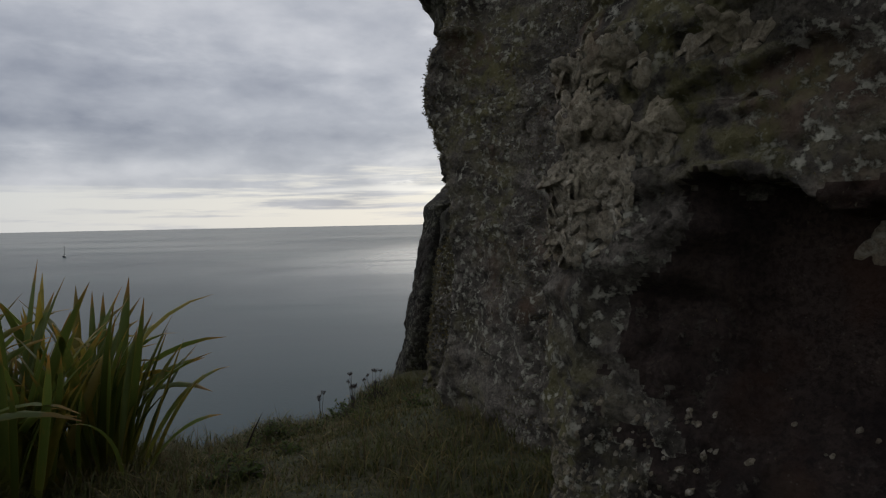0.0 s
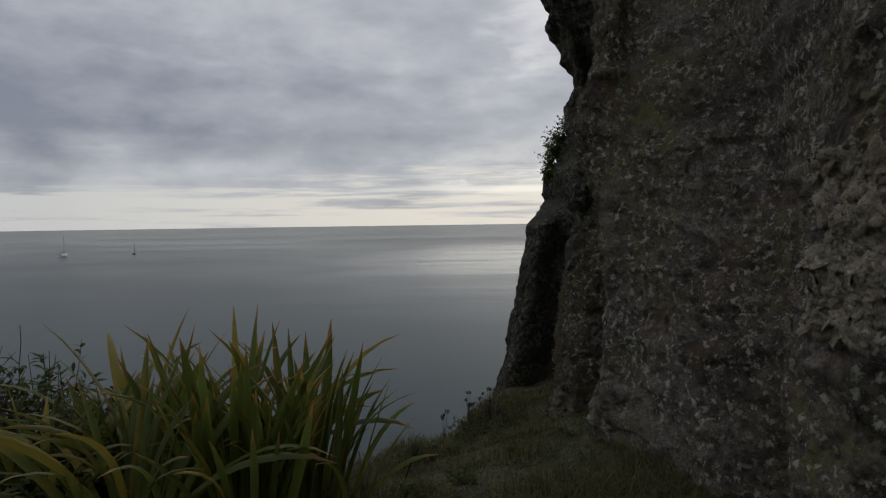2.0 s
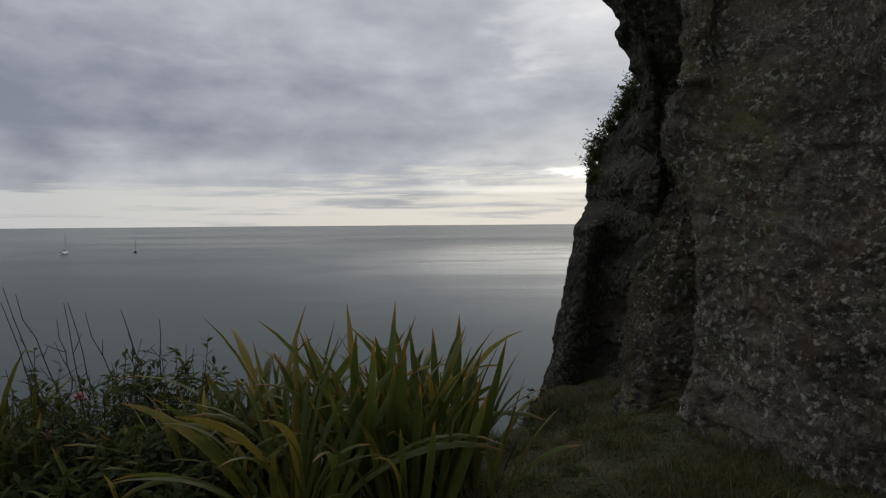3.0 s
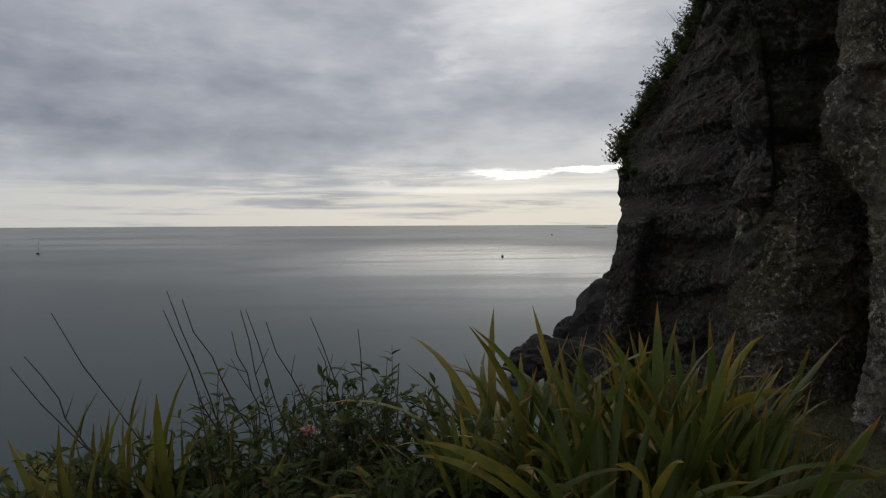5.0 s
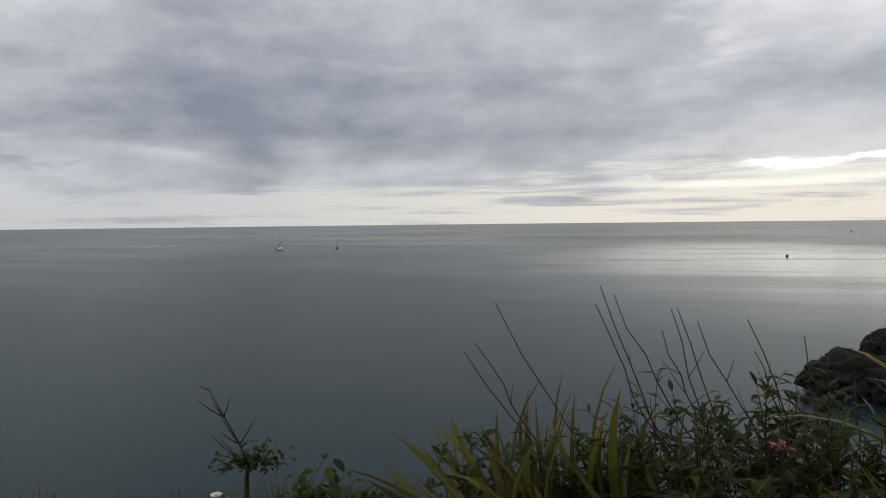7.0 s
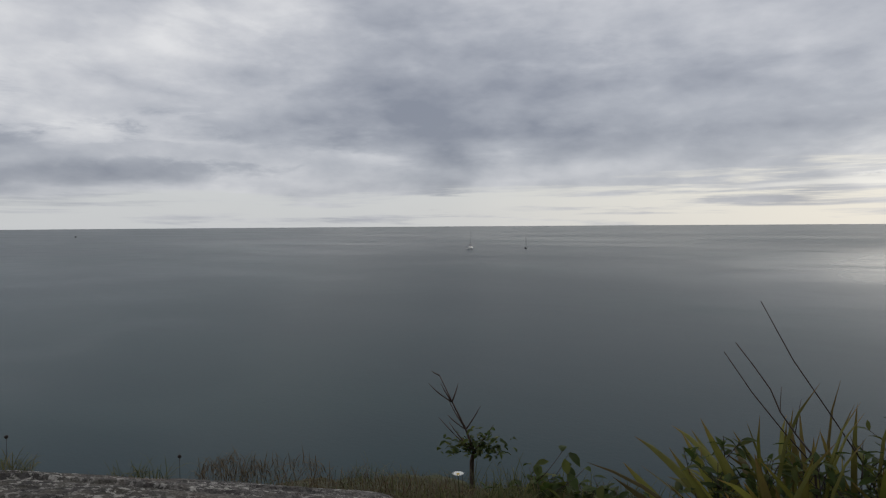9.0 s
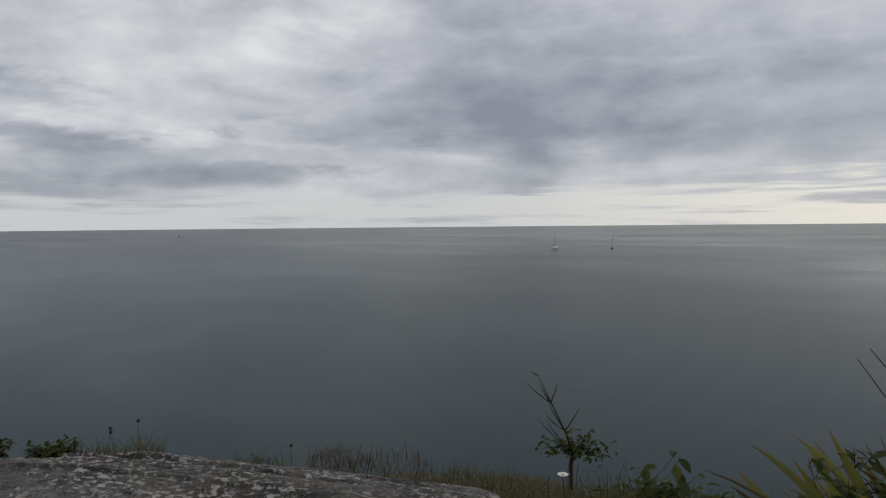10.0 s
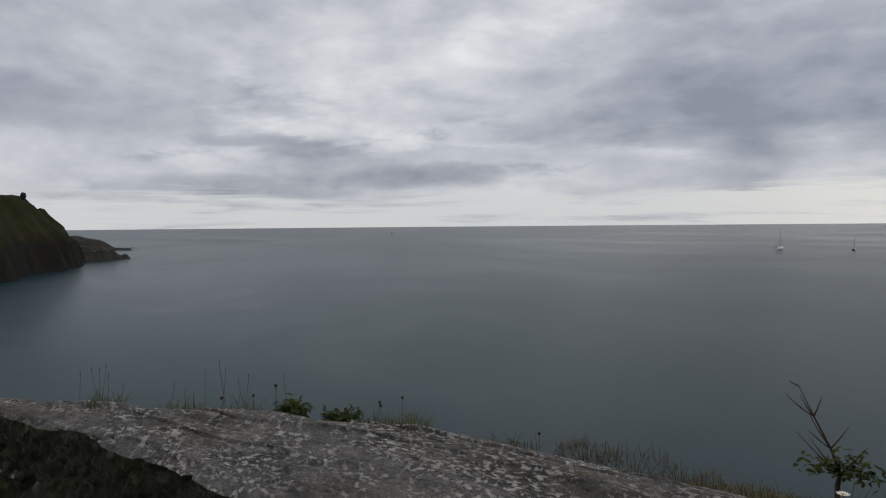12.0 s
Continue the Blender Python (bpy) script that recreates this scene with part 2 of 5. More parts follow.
# turf
TURF, k = material("turf")
p = k.put("ShaderNodeTexCoord").outputs["Object"]
f1, f2 = k.noise(p, 1.1, 5.0, 0.6), k.noise(p, 16.0, 6.0, 0.7)
col = k.mix(k.smooth(f2, 0.35, 0.65), (0.025, 0.026, 0.012), (0.070, 0.075, 0.028))
col = k.mix(k.math("MULTIPLY", k.smooth(f1, 0.48, 0.66), 0.6), col, (0.085, 0.062, 0.034))
finish(k, col, 0.95, f2, 0.8, 0.05)

# open sea
WATER, k = material("sea_water")
p = k.put("ShaderNodeTexCoord").outputs["Object"]
ripple = k.noise(k.scaled(p, (1.0, 1.7, 1.0)), 1.5, 4.0, 0.6, 0.3)
swell = k.noise(k.scaled(p, (0.6, 1.6, 1.0)), 0.13, 3.0, 0.55, 0.4)
calm = k.noise(k.scaled(p, (0.5, 1.3, 1.0)), 0.007, 2.5, 0.5, 0.5)
height = k.math("ADD", k.math("MULTIPLY", ripple, 0.10), k.math("MULTIPLY", swell, 0.16))
still = k.math("ADD", k.math("MULTIPLY", k.smooth(calm, 0.34, 0.70), 0.16), 0.06)
cats_paws = k.noise(k.scaled(p, (0.045, 0.060, 0.0)), 1.0, 4.0, 0.6, 0.6)
still = k.math("ADD", still, k.math("MULTIPLY", k.smooth(cats_paws, 0.44, 0.68), 0.09))
# smooth water out of the breeze, off the point, lying in long bands
off = k.put("ShaderNodeSeparateXYZ", {0: k.vec("DIVIDE", k.vec("SUBTRACT", p, (38.0, 275.0, 0.0)), (118.0, 270.0, 1000.0))})
reach = k.math("SQRT", k.math("ADD", k.math("POWER", off.outputs[0], 2.0), k.math("POWER", off.outputs[1], 2.0)))
bands = k.noise(k.scaled(p, (0.006, 0.032, 0.0)), 1.0, 3.0, 0.55, 0.4)
lee = k.math("MULTIPLY", k.smooth(k.math("ADD", reach, k.math("MULTIPLY", k.math("SUBTRACT", bands, 0.5), 1.2)), 1.15, 0.25), k.smooth(bands, 0.34, 0.58, 0.45, 1.0))
still = k.math("MAXIMUM", still, k.math("MULTIPLY", lee, 0.9))
# a lane of darker, less glossy water running out from the cove
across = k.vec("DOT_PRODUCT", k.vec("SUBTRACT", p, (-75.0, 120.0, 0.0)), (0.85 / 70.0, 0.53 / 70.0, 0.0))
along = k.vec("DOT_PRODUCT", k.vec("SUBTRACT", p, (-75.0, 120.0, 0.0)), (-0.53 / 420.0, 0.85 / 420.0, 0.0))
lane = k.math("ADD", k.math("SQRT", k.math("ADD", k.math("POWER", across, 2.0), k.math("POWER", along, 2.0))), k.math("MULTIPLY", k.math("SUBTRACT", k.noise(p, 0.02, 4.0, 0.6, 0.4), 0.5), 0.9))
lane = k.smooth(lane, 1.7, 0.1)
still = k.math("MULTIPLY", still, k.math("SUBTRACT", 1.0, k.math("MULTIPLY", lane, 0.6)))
body = k.mix(k.smooth(k.noise(p, 0.006, 4.0, 0.6, 0.6), 0.40, 0.62), (0.008, 0.028, 0.037), (0.011, 0.037, 0.043))
rippled = finish(k, body, 0.34, height, 0.42, 0.22, IOR=1.33, **{"Specular IOR Level": 0.23})
bump = rippled.inputs["Normal"].links[0].from_socket
slick = k.put("ShaderNodeBsdfPrincipled", {"Base Color": body, "Roughness": 0.13, "IOR": 1.33, "Specular IOR Level": 0.46, "Normal": bump})
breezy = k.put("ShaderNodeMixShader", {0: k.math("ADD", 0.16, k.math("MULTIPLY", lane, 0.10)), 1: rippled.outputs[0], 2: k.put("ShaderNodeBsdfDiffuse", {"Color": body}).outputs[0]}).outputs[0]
out = [x for x in k.t.nodes if x.bl_idname == "ShaderNodeOutputMaterial"][0]
k.t.links.new(k.put("ShaderNodeMixShader", {0: still, 1: breezy, 2: slick.outputs[0]}).outputs[0], out.inputs[0])


# ---- mesh helpers ----
def vnoise(P, seed=0):
    """Smooth value noise of points (n, 3), -1 to 1."""
    P = np.asarray(P, float)
    i = np.floor(P).astype(np.int64)
    f = P - i
    f = f * f * (3 - 2 * f)
    tot = np.zeros(len(P))
    for dx in (0, 1):
        for dy in (0, 1):
            for dz_ in (0, 1):
                h = (i[:, 0] + dx) * 374761393 + (i[:, 1] + dy) * 668265263 + (i[:, 2] + dz_) * 2147483647 + seed * 1274126177
                h = (h ^ (h >> 13)) * 1274126177
                h = (h ^ (h >> 16)) & 0xFFFFF
                w = (f[:, 0] if dx else 1 - f[:, 0]) * (f[:, 1] if dy else 1 - f[:, 1]) * (f[:, 2] if dz_ else 1 - f[:, 2])
                tot += w * (h / 0x7FFFF - 1)
    return tot


def fbm(P, octaves=4, seed=0, gain=0.5):
    P = np.asarray(P, float)
    out, a = np.zeros(len(P)), 1.0
    for o in range(octaves):
        out += a * vnoise(P * 2 ** o + 17.3 * o, seed + o)
        a *= gain
    return out


def blocks(P, seed=0):
    """A random height for each cell of a jittered lattice, so that rock breaks into flat-faced blocks; and the closeness to a crack."""
    P = np.asarray(P, float)
    i = np.floor(P).astype(np.int64)
    best, second, val = np.full(len(P), 9.0), np.full(len(P), 9.0), np.zeros(len(P))
    for dx in (-1, 0, 1):
        for dy in (-1, 0, 1):
            for dz_ in (-1, 0, 1):
                c = i + np.array((dx, dy, dz_))
                h = c[:, 0] * 374761393 + c[:, 1] * 668265263 + c[:, 2] * 2147483647 + seed * 1274126177
                h = (h ^ (h >> 13)) * 1274126177
                h = h ^ (h >> 16)
                j = np.stack([(h & 255) / 255, ((h >> 8) & 255) / 255, ((h >> 16) & 255) / 255], -1)
                q = np.linalg.norm(c + j - P, axis=1)
                near = q < best
                second = np.where(near, best, np.minimum(second, q))
                val = np.where(near, ((h >> 24) & 255) / 127.5 - 1, val)
                best = np.where(near, q, best)
    return val, second - best


def mesh_of(name, V, F, mat, smooth=False, uv=None):
    me = bpy.data.meshes.new(name)
    me.from_pydata([tuple(v) for v in V], [], [tuple(int(q) for q in f) for f in F])
    if mat:
        me.materials.append(mat)
    if smooth:
        me.polygons.foreach_set("use_smooth", [True] * len(me.polygons))
    if uv is not None:
        layer = me.uv_layers.new(name="UVMap")
        idx = np.empty(len(me.loops), int)
        me.loops.foreach_get("vertex_index", idx)
        layer.data.foreach_set("uv", np.asarray(uv, float)[idx].ravel())
    me.update()
    return me


def thing(name, label, category, group="", kind="", at=(0, 0, 0), rz=0.0, scale=1.0):
    ob = new(name)
    ob.matrix_basis = pose(*at, 0, 0, rz) @ Matrix.Scale(scale, 4)
    return tagged(ob, label, category, group, kind)


def part(name, me, parent, m=None, label=""):
    """One mesh object under a thing or a part."""
    ob = new(name, me)
    ob.parent = parent
    if m is not None:
        ob.matrix_basis = m
    return tagged(ob, label)


def resample(poly, steps):
    out = []
    for (a, b, st) in zip(poly, poly[1:] + poly[:1], steps):
        a, b = np.array(a, float), np.array(b, float)
        c = max(1, int(round(np.linalg.norm(b - a) / st)))
        out += [a + (b - a) * q / c for q in range(c)]
    return np.array(out)


def loft(plan, zs, shape, top=True):
    """A closed rock: a plan ring carried up through the levels zs, moved by shape(P, N)."""
    nx = np.roll(plan, -1, 0) - np.roll(plan, 1, 0)
    nrm = np.stack([nx[:, 1], -nx[:, 0], np.zeros(len(nx))], -1)
    nrm /= np.linalg.norm(nrm, axis=1)[:, None] + 1e-9
    area = np.sum(plan[:, 0] * np.roll(plan[:, 1], -1) - np.roll(plan[:, 0], -1) * plan[:, 1])
    if area < 0:
        nrm = -nrm
    c, L = len(plan), len(zs)
    P = np.concatenate([np.column_stack([plan, np.full(c, z)]) for z in zs])
    Nn = np.tile(nrm, (L, 1))
    V = shape(P, Nn)
    F = []
    for l in range(L - 1):
        for s in range(c):
            a, b = l * c + s, l * c + (s + 1) % c
            F.append((a, b, b + c, a + c) if area > 0 else (b, a, a + c, b + c))
    cap = list(range((L - 1) * c, L * c))
    F.append(cap if area > 0 else cap[::-1])
    return V, F


def sstep(x, a, b):
    t = np.clip((x - a) / (b - a), 0, 1)
    return t * t * (3 - 2 * t)


def rough_rock(P, Nn, amp=1.0, seed=0, grain=1.0):
    """Outward displacement of a cliff face."""
    Q = P * np.array((1.0, 1.0, 1.6)) * grain
    warp = np.stack([vnoise(Q * 2.1, seed + 5), vnoise(Q * 2.1, seed + 6), vnoise(Q * 2.1, seed + 7)], -1) * 0.25
    v1, c1 = blocks(Q * 1.5 + warp, seed + 1)
    v2, c2 = blocks(Q * np.array((4.2, 4.2, 6.0)) + warp * 2, seed + 2)
    ribs = vnoise(P * np.array((3.2, 3.2, 0.35)) * grain, seed + 3)
    h = 0.10 * fbm(Q * 0.7, 3, seed) + 0.030 * v1 + 0.012 * v2 + 0.05 * ribs + 0.026 * fbm(Q * 5, 5, seed + 9, 0.62)
    h -= 0.045 * sstep(c1, 0.07, 0.0) + 0.012 * sstep(c2, 0.10, 0.0)
    return P + Nn * (amp * h)[:, None]


# ---- sea and land ----
def disc(rings, segs, z):
    V, F = [(0, 0, z)], []
    for r in rings:
        V += [(r * math.cos(2 * math.pi * s / segs), r * math.sin(2 * math.pi * s / segs), z) for s in range(segs)]
    for s in range(segs):
        F.append((0, 1 + s, 1 + (s + 1) % segs))
    for q in range(len(rings) - 1):
        for s in range(segs):
            a, b = 1 + q * segs + s, 1 + q * segs + (s + 1) % segs
            F.append((a, a + segs, b + segs, b))
    return V, F


V, F = disc([40, 200, 800, 2500, 4990], 96, SEA)
tagged(new("water", mesh_of("water", V, F, WATER)), "calm grey-green sea reflecting an overcast sky", "sea", kind="structure")

EDGE = [(-140, -70), (-45, -32), (-16, -6), (-12.31, -0.96), (-11.31, 1.54), (-10.11, 3.74), (-8.61, 5.34), (-6.71, 5.04), (-4.71, 4.74), (-2.91, 5.44),
        (-2.0, 5.6), (-1.2, 7.6), (-0.6, 9.6), (0.4, 12.6), (4, 15.5), (14, 20), (45, 34), (140, 60)]


def inland(P):
    """Signed distance from the cliff edge, positive on land."""
    P = np.asarray(P, float)[:, :2]
    best, sign = np.full(len(P), 1e9), np.ones(len(P))
    for a, b in zip(EDGE, EDGE[1:]):
        a, b = np.array(a, float), np.array(b, float)
        d_ = b - a
        t = np.clip(((P - a) @ d_) / (d_ @ d_), 0, 1)
        q = a + t[:, None] * d_
        r = np.linalg.norm(P - q, axis=1)
        s = np.sign((P[:, 0] - a[0]) * d_[1] - (P[:, 1] - a[1]) * d_[0])
        near = r < best
        best, sign = np.where(near, r, best), np.where(near, s, sign)
    return best * sign


def land_height(P):
    P = np.asarray(P, float)
    d_ = inland(P)
    X, Y = P[:, 0], P[:, 1]
    flat = np.column_stack([X, Y, np.zeros(len(X))])
    z = -0.02 - 0.55 * sstep(d_, 2.3, 0.0) - 0.42 * sstep(X, -5.5, -7.9) * sstep(Y, 2.55, 1.15) - 0.42 * sstep(X, -6.3, -7.7) * sstep(Y, 1.15, 2.55) - 0.08 * sstep(X, -2.6, -4.2)
    z += -0.15 * sstep(d_, 3.5, 1.0) * sstep(X, -3.0, -1.0)
    z -= 0.28 * sstep(Y, 5.6, 7.8) * sstep(X, -3.0, -1.4) + 0.10 * sstep(X, -2.2, -0.8) * sstep(Y, 2.6, 4.0)
    z += 0.06 * fbm(flat * 0.9, 3, 3) + 0.03 * fbm(flat * 4, 3, 8)
    out = np.clip(-d_, 0, None)
    z -= 1.5 * out + 0.35 * np.sqrt(out)
    z += np.clip(out, 0, 1) * 0.5 * fbm(flat * 0.5, 3, 21)
    return np.maximum(z, SEA - 3)


def spaced(lo, hi, fine_lo, fine_hi, fine, grow=1.25):
    mid = list(np.arange(fine_lo, fine_hi + fine / 2, fine))
    a, st = [fine_lo], fine
    while a[-1] > lo:
        st *= grow
        a.append(a[-1] - st)
    b, st = [mid[-1]], fine
    while b[-1] < hi:
        st *= grow
        b.append(b[-1] + st)
    return np.array(a[:0:-1] + mid + b[1:])


def grid_faces(nx, ny):
    i, j = np.meshgrid(np.arange(nx - 1), np.arange(ny - 1), indexing="ij")
    a = (i * ny + j).ravel()
    return np.stack([a, a + ny, a + ny + 1, a + 1], -1)


gx, gy = spaced(-120, 120, -13, 2, 0.09), spaced(-120, 40, -3, 13.5, 0.09)
GX, GY = np.meshgrid(gx, gy, indexing="ij")
P = np.column_stack([GX.ravel(), GY.ravel(), np.zeros(GX.size)])
P[:, 2] = land_height(P)
ground = tagged(new("ground", mesh_of("ground", P, grid_faces(len(gx), len(gy)), TURF, True)), "rough grassy clifftop falling steeply to the sea", "ground", kind="structure")


def bedded_rock(P, Nn, seed=0):
    """Outward displacement of weathered slate: thin beds, broken plates, flutes and a knobbly crust."""
    warp = 0.10 * fbm(P * 0.9, 3, seed)
    B = P + np.column_stack([0 * warp, 0 * warp, warp + 0.10 * P[:, 0]])
    v1, c1 = blocks(B * np.array((1.6, 1.6, 3.4)) + 0.2 * vnoise(P * 3, seed + 5)[:, None], seed + 1)
    v2, c2 = blocks(B * np.array((4.5, 4.5, 10.0)) + 0.3 * vnoise(P * 6, seed + 6)[:, None], seed + 2)
    beds = vnoise(B * np.array((0.5, 0.5, 6.5)), seed + 3) + 0.6 * vnoise(B * np.array((1.1, 1.1, 17.0)), seed + 4)
    flutes = vnoise(P * np.array((4.5, 4.5, 0.5)), seed + 7)
    h = 0.05 * fbm(P * 1.1, 3, seed + 8) + 0.015 * v1 + 0.013 * v2 + 0.017 * beds + 0.020 * flutes
    h -= 0.010 * sstep(c1, 0.04, 0.0) + 0.008 * sstep(c2, 0.07, 0.0)
    h += 0.015 * fbm(P * 11, 3, seed + 9, 0.65) + 0.013 * np.abs(vnoise(P * 34, seed + 10))
    return h


def near_cliff_shape(P, Nn):
    Q = P.copy()
    x, y, z = P.T
    up = z - 1.0
    face = sstep(y, 3.45, 3.8) * sstep(x, 3.5, 1.5)
    nose = sstep(y, 4.35, 4.95) * face
    # the big face leans back; its nose stands plumb and bulges over the gully
    Q[:, 1] += face * (1 - nose) * 0.46 * np.clip(up, -1.3, 2.4)
    Q[:, 1] += nose * (0.34 * sstep(z, 1.6, 2.35) + 0.10 * np.clip(z - 2.4, 0, 3))
    bulge = np.exp(-((z - 2.35) / 0.30) ** 2)
    Q[:, 0] += nose * (0.06 * sstep(z, 2.0, 1.6) - 0.13 * bulge - 0.10 * sstep(z, 0.5, -0.1) + 0.05 * sstep(z, 2.7, 2.95) + 0.06 * np.clip(z - 3.2, 0, 2))
    Q[:, 1] -= nose * 0.10 * np.exp(-((z - 2.80) / 0.05) ** 2)
    # the block beside the path, undercut
    block = sstep(y, 3.6, 3.2) * sstep(y, -1.0, 0.2)
    Q[:, 0] += block * 0.12 * np.clip(up, 0, 2.5)
    drip = 0.07 * vnoise(P * np.array((8.0, 8.0, 0.6)), 77) + 0.06 * vnoise(P * np.array((2.2, 2.2, 1.0)), 78) + 0.022 * vnoise(P * np.array((24.0, 24.0, 2.0)), 79)
    lip = 1.13 + drip + 0.22 * sstep(y, 2.10, 1.78)
    side = y + 0.15 * vnoise(P * np.array((3.0, 3.0, 4.0)), 80) + 0.04 * vnoise(P * 13, 81)
    under = sstep(z, lip + 0.012, lip - 0.012) * sstep(z, 0.45, 0.80) * sstep(side, 1.98, 1.70)
    Q -= Nn * (0.27 * under)[:, None]
    plates = sstep(y, 2.9, 2.2) * sstep(z, lip, lip + 0.05)
    v, c = blocks(P * np.array((1.9, 1.9, 10.0)) + 0.6 * vnoise(P * 2.0, 88)[:, None], 89)
    h = bedded_rock(P, Nn, 4) * (1 - 0.55 * under) * (1 - 0.35 * plates)
    h += plates * (0.026 * v - 0.020 * sstep(c, 0.06, 0.0) + 0.018 * vnoise(P * np.array((1.5, 1.5, 12.0)), 90))
    rib = np.abs(y - 2.35 - 0.55 * (z - 1.45) + 0.05 * vnoise(P * 6, 91))
    h += 0.05 * sstep(rib, 0.09, 0.02) * sstep(z, 1.25, 1.45) * sstep(z, 2.1, 1.9) * block
    return Q + Nn * h[:, None]


plan = [(2.2, -9), (2.1, -3), (1.8, 0.1), (1.3, 1.05), (1.0, 1.45), (0.72, 1.80), (0.47, 2.06), (0.44, 2.30), (0.58, 2.7), (0.82, 3.2), (1.12, 3.70), (0.88, 4.05), (0.56, 4.38), (0.34, 4.78), (0.15, 4.95), (0.14, 5.15), (0.45, 5.5), (1.3, 5.8), (2.8, 6.0), (7, 6.2), (7, -9)]
ring = resample(plan, [0.5, 0.3, 0.06, 0.02, 0.014, 0.014, 0.014, 0.016, 0.018, 0.02, 0.02, 0.02, 0.02, 0.02, 0.02, 0.025, 0.04, 0.1, 0.5, 1.0, 1.0])
V, F = loft(ring, np.concatenate([np.arange(-1.2, -0.1, 0.08), np.arange(-0.1, 2.2, 0.016), np.arange(2.2, 4.0, 0.025), np.arange(4.1, 8.2, 0.15)]), near_cliff_shape)
near_cliff = thing("cliff", "grey lichen-crusted slate cliff with an overhanging block beside the path", "cliff")
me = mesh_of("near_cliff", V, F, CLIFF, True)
me.materials.append(SHADED_BROWN)
# faces below the lip take the brown rock darkened for shade
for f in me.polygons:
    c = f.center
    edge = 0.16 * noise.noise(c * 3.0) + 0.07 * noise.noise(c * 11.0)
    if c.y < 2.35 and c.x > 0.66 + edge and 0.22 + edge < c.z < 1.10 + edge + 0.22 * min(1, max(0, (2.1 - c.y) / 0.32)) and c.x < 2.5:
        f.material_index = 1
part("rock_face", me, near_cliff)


def far_cliff_shape(P, Nn):
    Q = P.copy()
    x, y, z = P.T
    west = sstep(x, 4.0, 1.2)
    brow = sstep(y, 7.9, 9.0)
    far = sstep(y, 10.2, 11.3)
    edge_x = np.interp(z, (-8, -1.5, -0.8, 0, 0.5, 1.0, 1.5, 1.95, 2.15, 2.5, 2.6, 3.2, 3.5, 4.0, 4.6, 5.2, 5.8, 9.2), (-1.8, -0.70, -0.50, -0.30, -0.18, -0.13, -0.05, 0.33, 0.38, 0.39, 0.58, 0.90, 1.14, 1.40, 1.75, 2.1, 2.35, 3.5))
    Q[:, 0] += west * far * (edge_x + 0.05 - 0.14)
    Q[:, 0] += west * brow * (1 - far) * (0.28 * np.clip(z - 1.5, 0, 9) - 0.10 * np.clip(1.4 - z, 0, 6))
    Q[:, 0] += west * (1 - brow) * (np.interp(z, (1.2, 2.2, 3.5, 3.9, 4.2), (0, 0.05, -0.10, -0.32, -0.48)) - 0.13 * np.clip(1.2 - z, 0, 2.5))
    Q[:, 1] -= 0.12 * np.clip(z - 2.9, 0, 9) * sstep(y, 11.4, 12.4)
    # hollow of the gully, with a lip of rock above it
    gully = sstep(y, 7.15, 6.95) * sstep(z, 0.9, 1.6) * sstep(z, 4.5, 4.2)
    Q[:, 1] += 0.30 * gully * sstep(x, 0.35, 0.6)
    tilt = z + 0.10 * y
    ledge = np.abs(((tilt * 1.15 + 0.3 * vnoise(P * 0.8, 12)) % 1.0) - 0.5)
    Q += Nn * ((0.13 - 0.09 * far) * sstep(ledge, 0.12, 0.28))[:, None]
    up = sstep(z, 2.3, 3.1) * sstep(y, 9.5, 11.5)
    Q[:, 1] += 1.5 * up - 1.1 * far * sstep(z, 2.0, 1.5)
    R = rough_rock(Q, Nn, 0.9, 9, 0.9)
    return Q + (R - Q) * (1 - 0.45 * far)[:, None]


plan = [(2.6, 6.35), (1.2, 6.5), (0.8, 6.75), (0.36, 6.95), (0.34, 7.25), (0.95, 8.2), (1.10, 9.2), (0.72, 10.3), (0.14, 11.6), (0.7, 12.6), (3, 13.6), (7, 13.4), (7, 6.3)]
ring = resample(plan, [0.08, 0.05, 0.04, 0.04, 0.04, 0.04, 0.04, 0.04, 0.05, 0.08, 0.5, 1.0, 0.5])
V, F = loft(ring, np.concatenate([np.arange(-8, -2, 0.3), np.arange(-2, 6.5, 0.055), np.arange(6.6, 9.2, 0.2)]), far_cliff_shape)
far_cliff = thing("cliff", "dark layered slate cliff dropping to the sea, plants along its brow", "cliff")
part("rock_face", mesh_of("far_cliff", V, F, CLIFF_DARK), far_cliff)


def buttress_shape(P, Nn):
    Q = P.copy()
    z = P[:, 2]
    Q[:, 0] += -0.12 * np.clip(1.2 - z, 0, 3) + 0.34 * np.clip(z - 1.0 - 0.3 * vnoise(P * 2, 19), 0, 2)
    Q[:, 1] += 0.10 * np.clip(z, 0, 2) + 0.30 * np.clip(z - 1.1, 0, 2)
    return rough_rock(Q, Nn, 0.7, 14, 1.3)


plan = [(0.14, 6.95), (0.15, 6.62), (0.34, 6.34), (0.9, 6.2), (1.6, 6.5), (1.6, 7.5), (0.3, 7.4)]
V, F = loft(resample(plan, [0.04, 0.04, 0.05, 0.08, 0.1, 0.1, 0.04]), np.arange(-1.5, 2.4, 0.04), buttress_shape)
buttress = thing("rock_buttress", "pale lichen-speckled rock buttress at the foot of a gully", "rock")
part("rock_face", mesh_of("buttress", V, F, CLIFF), buttress)


# ---- the lichen-covered slab ----
def slab_top(x, y):
    s = (x + 9.61) * -0.463 + (y + 0.43) * 0.886
    crest = np.clip(1.25 + 0.55 * (x + 9.91), 0.6, 1.7)
    return 0.07 - 0.02 * s - 0.38 * np.clip(s - crest + 0.38, 0, 3) ** 1.3 - 0.12 * np.clip(-10.91 - x, 0, 3) ** 1.5


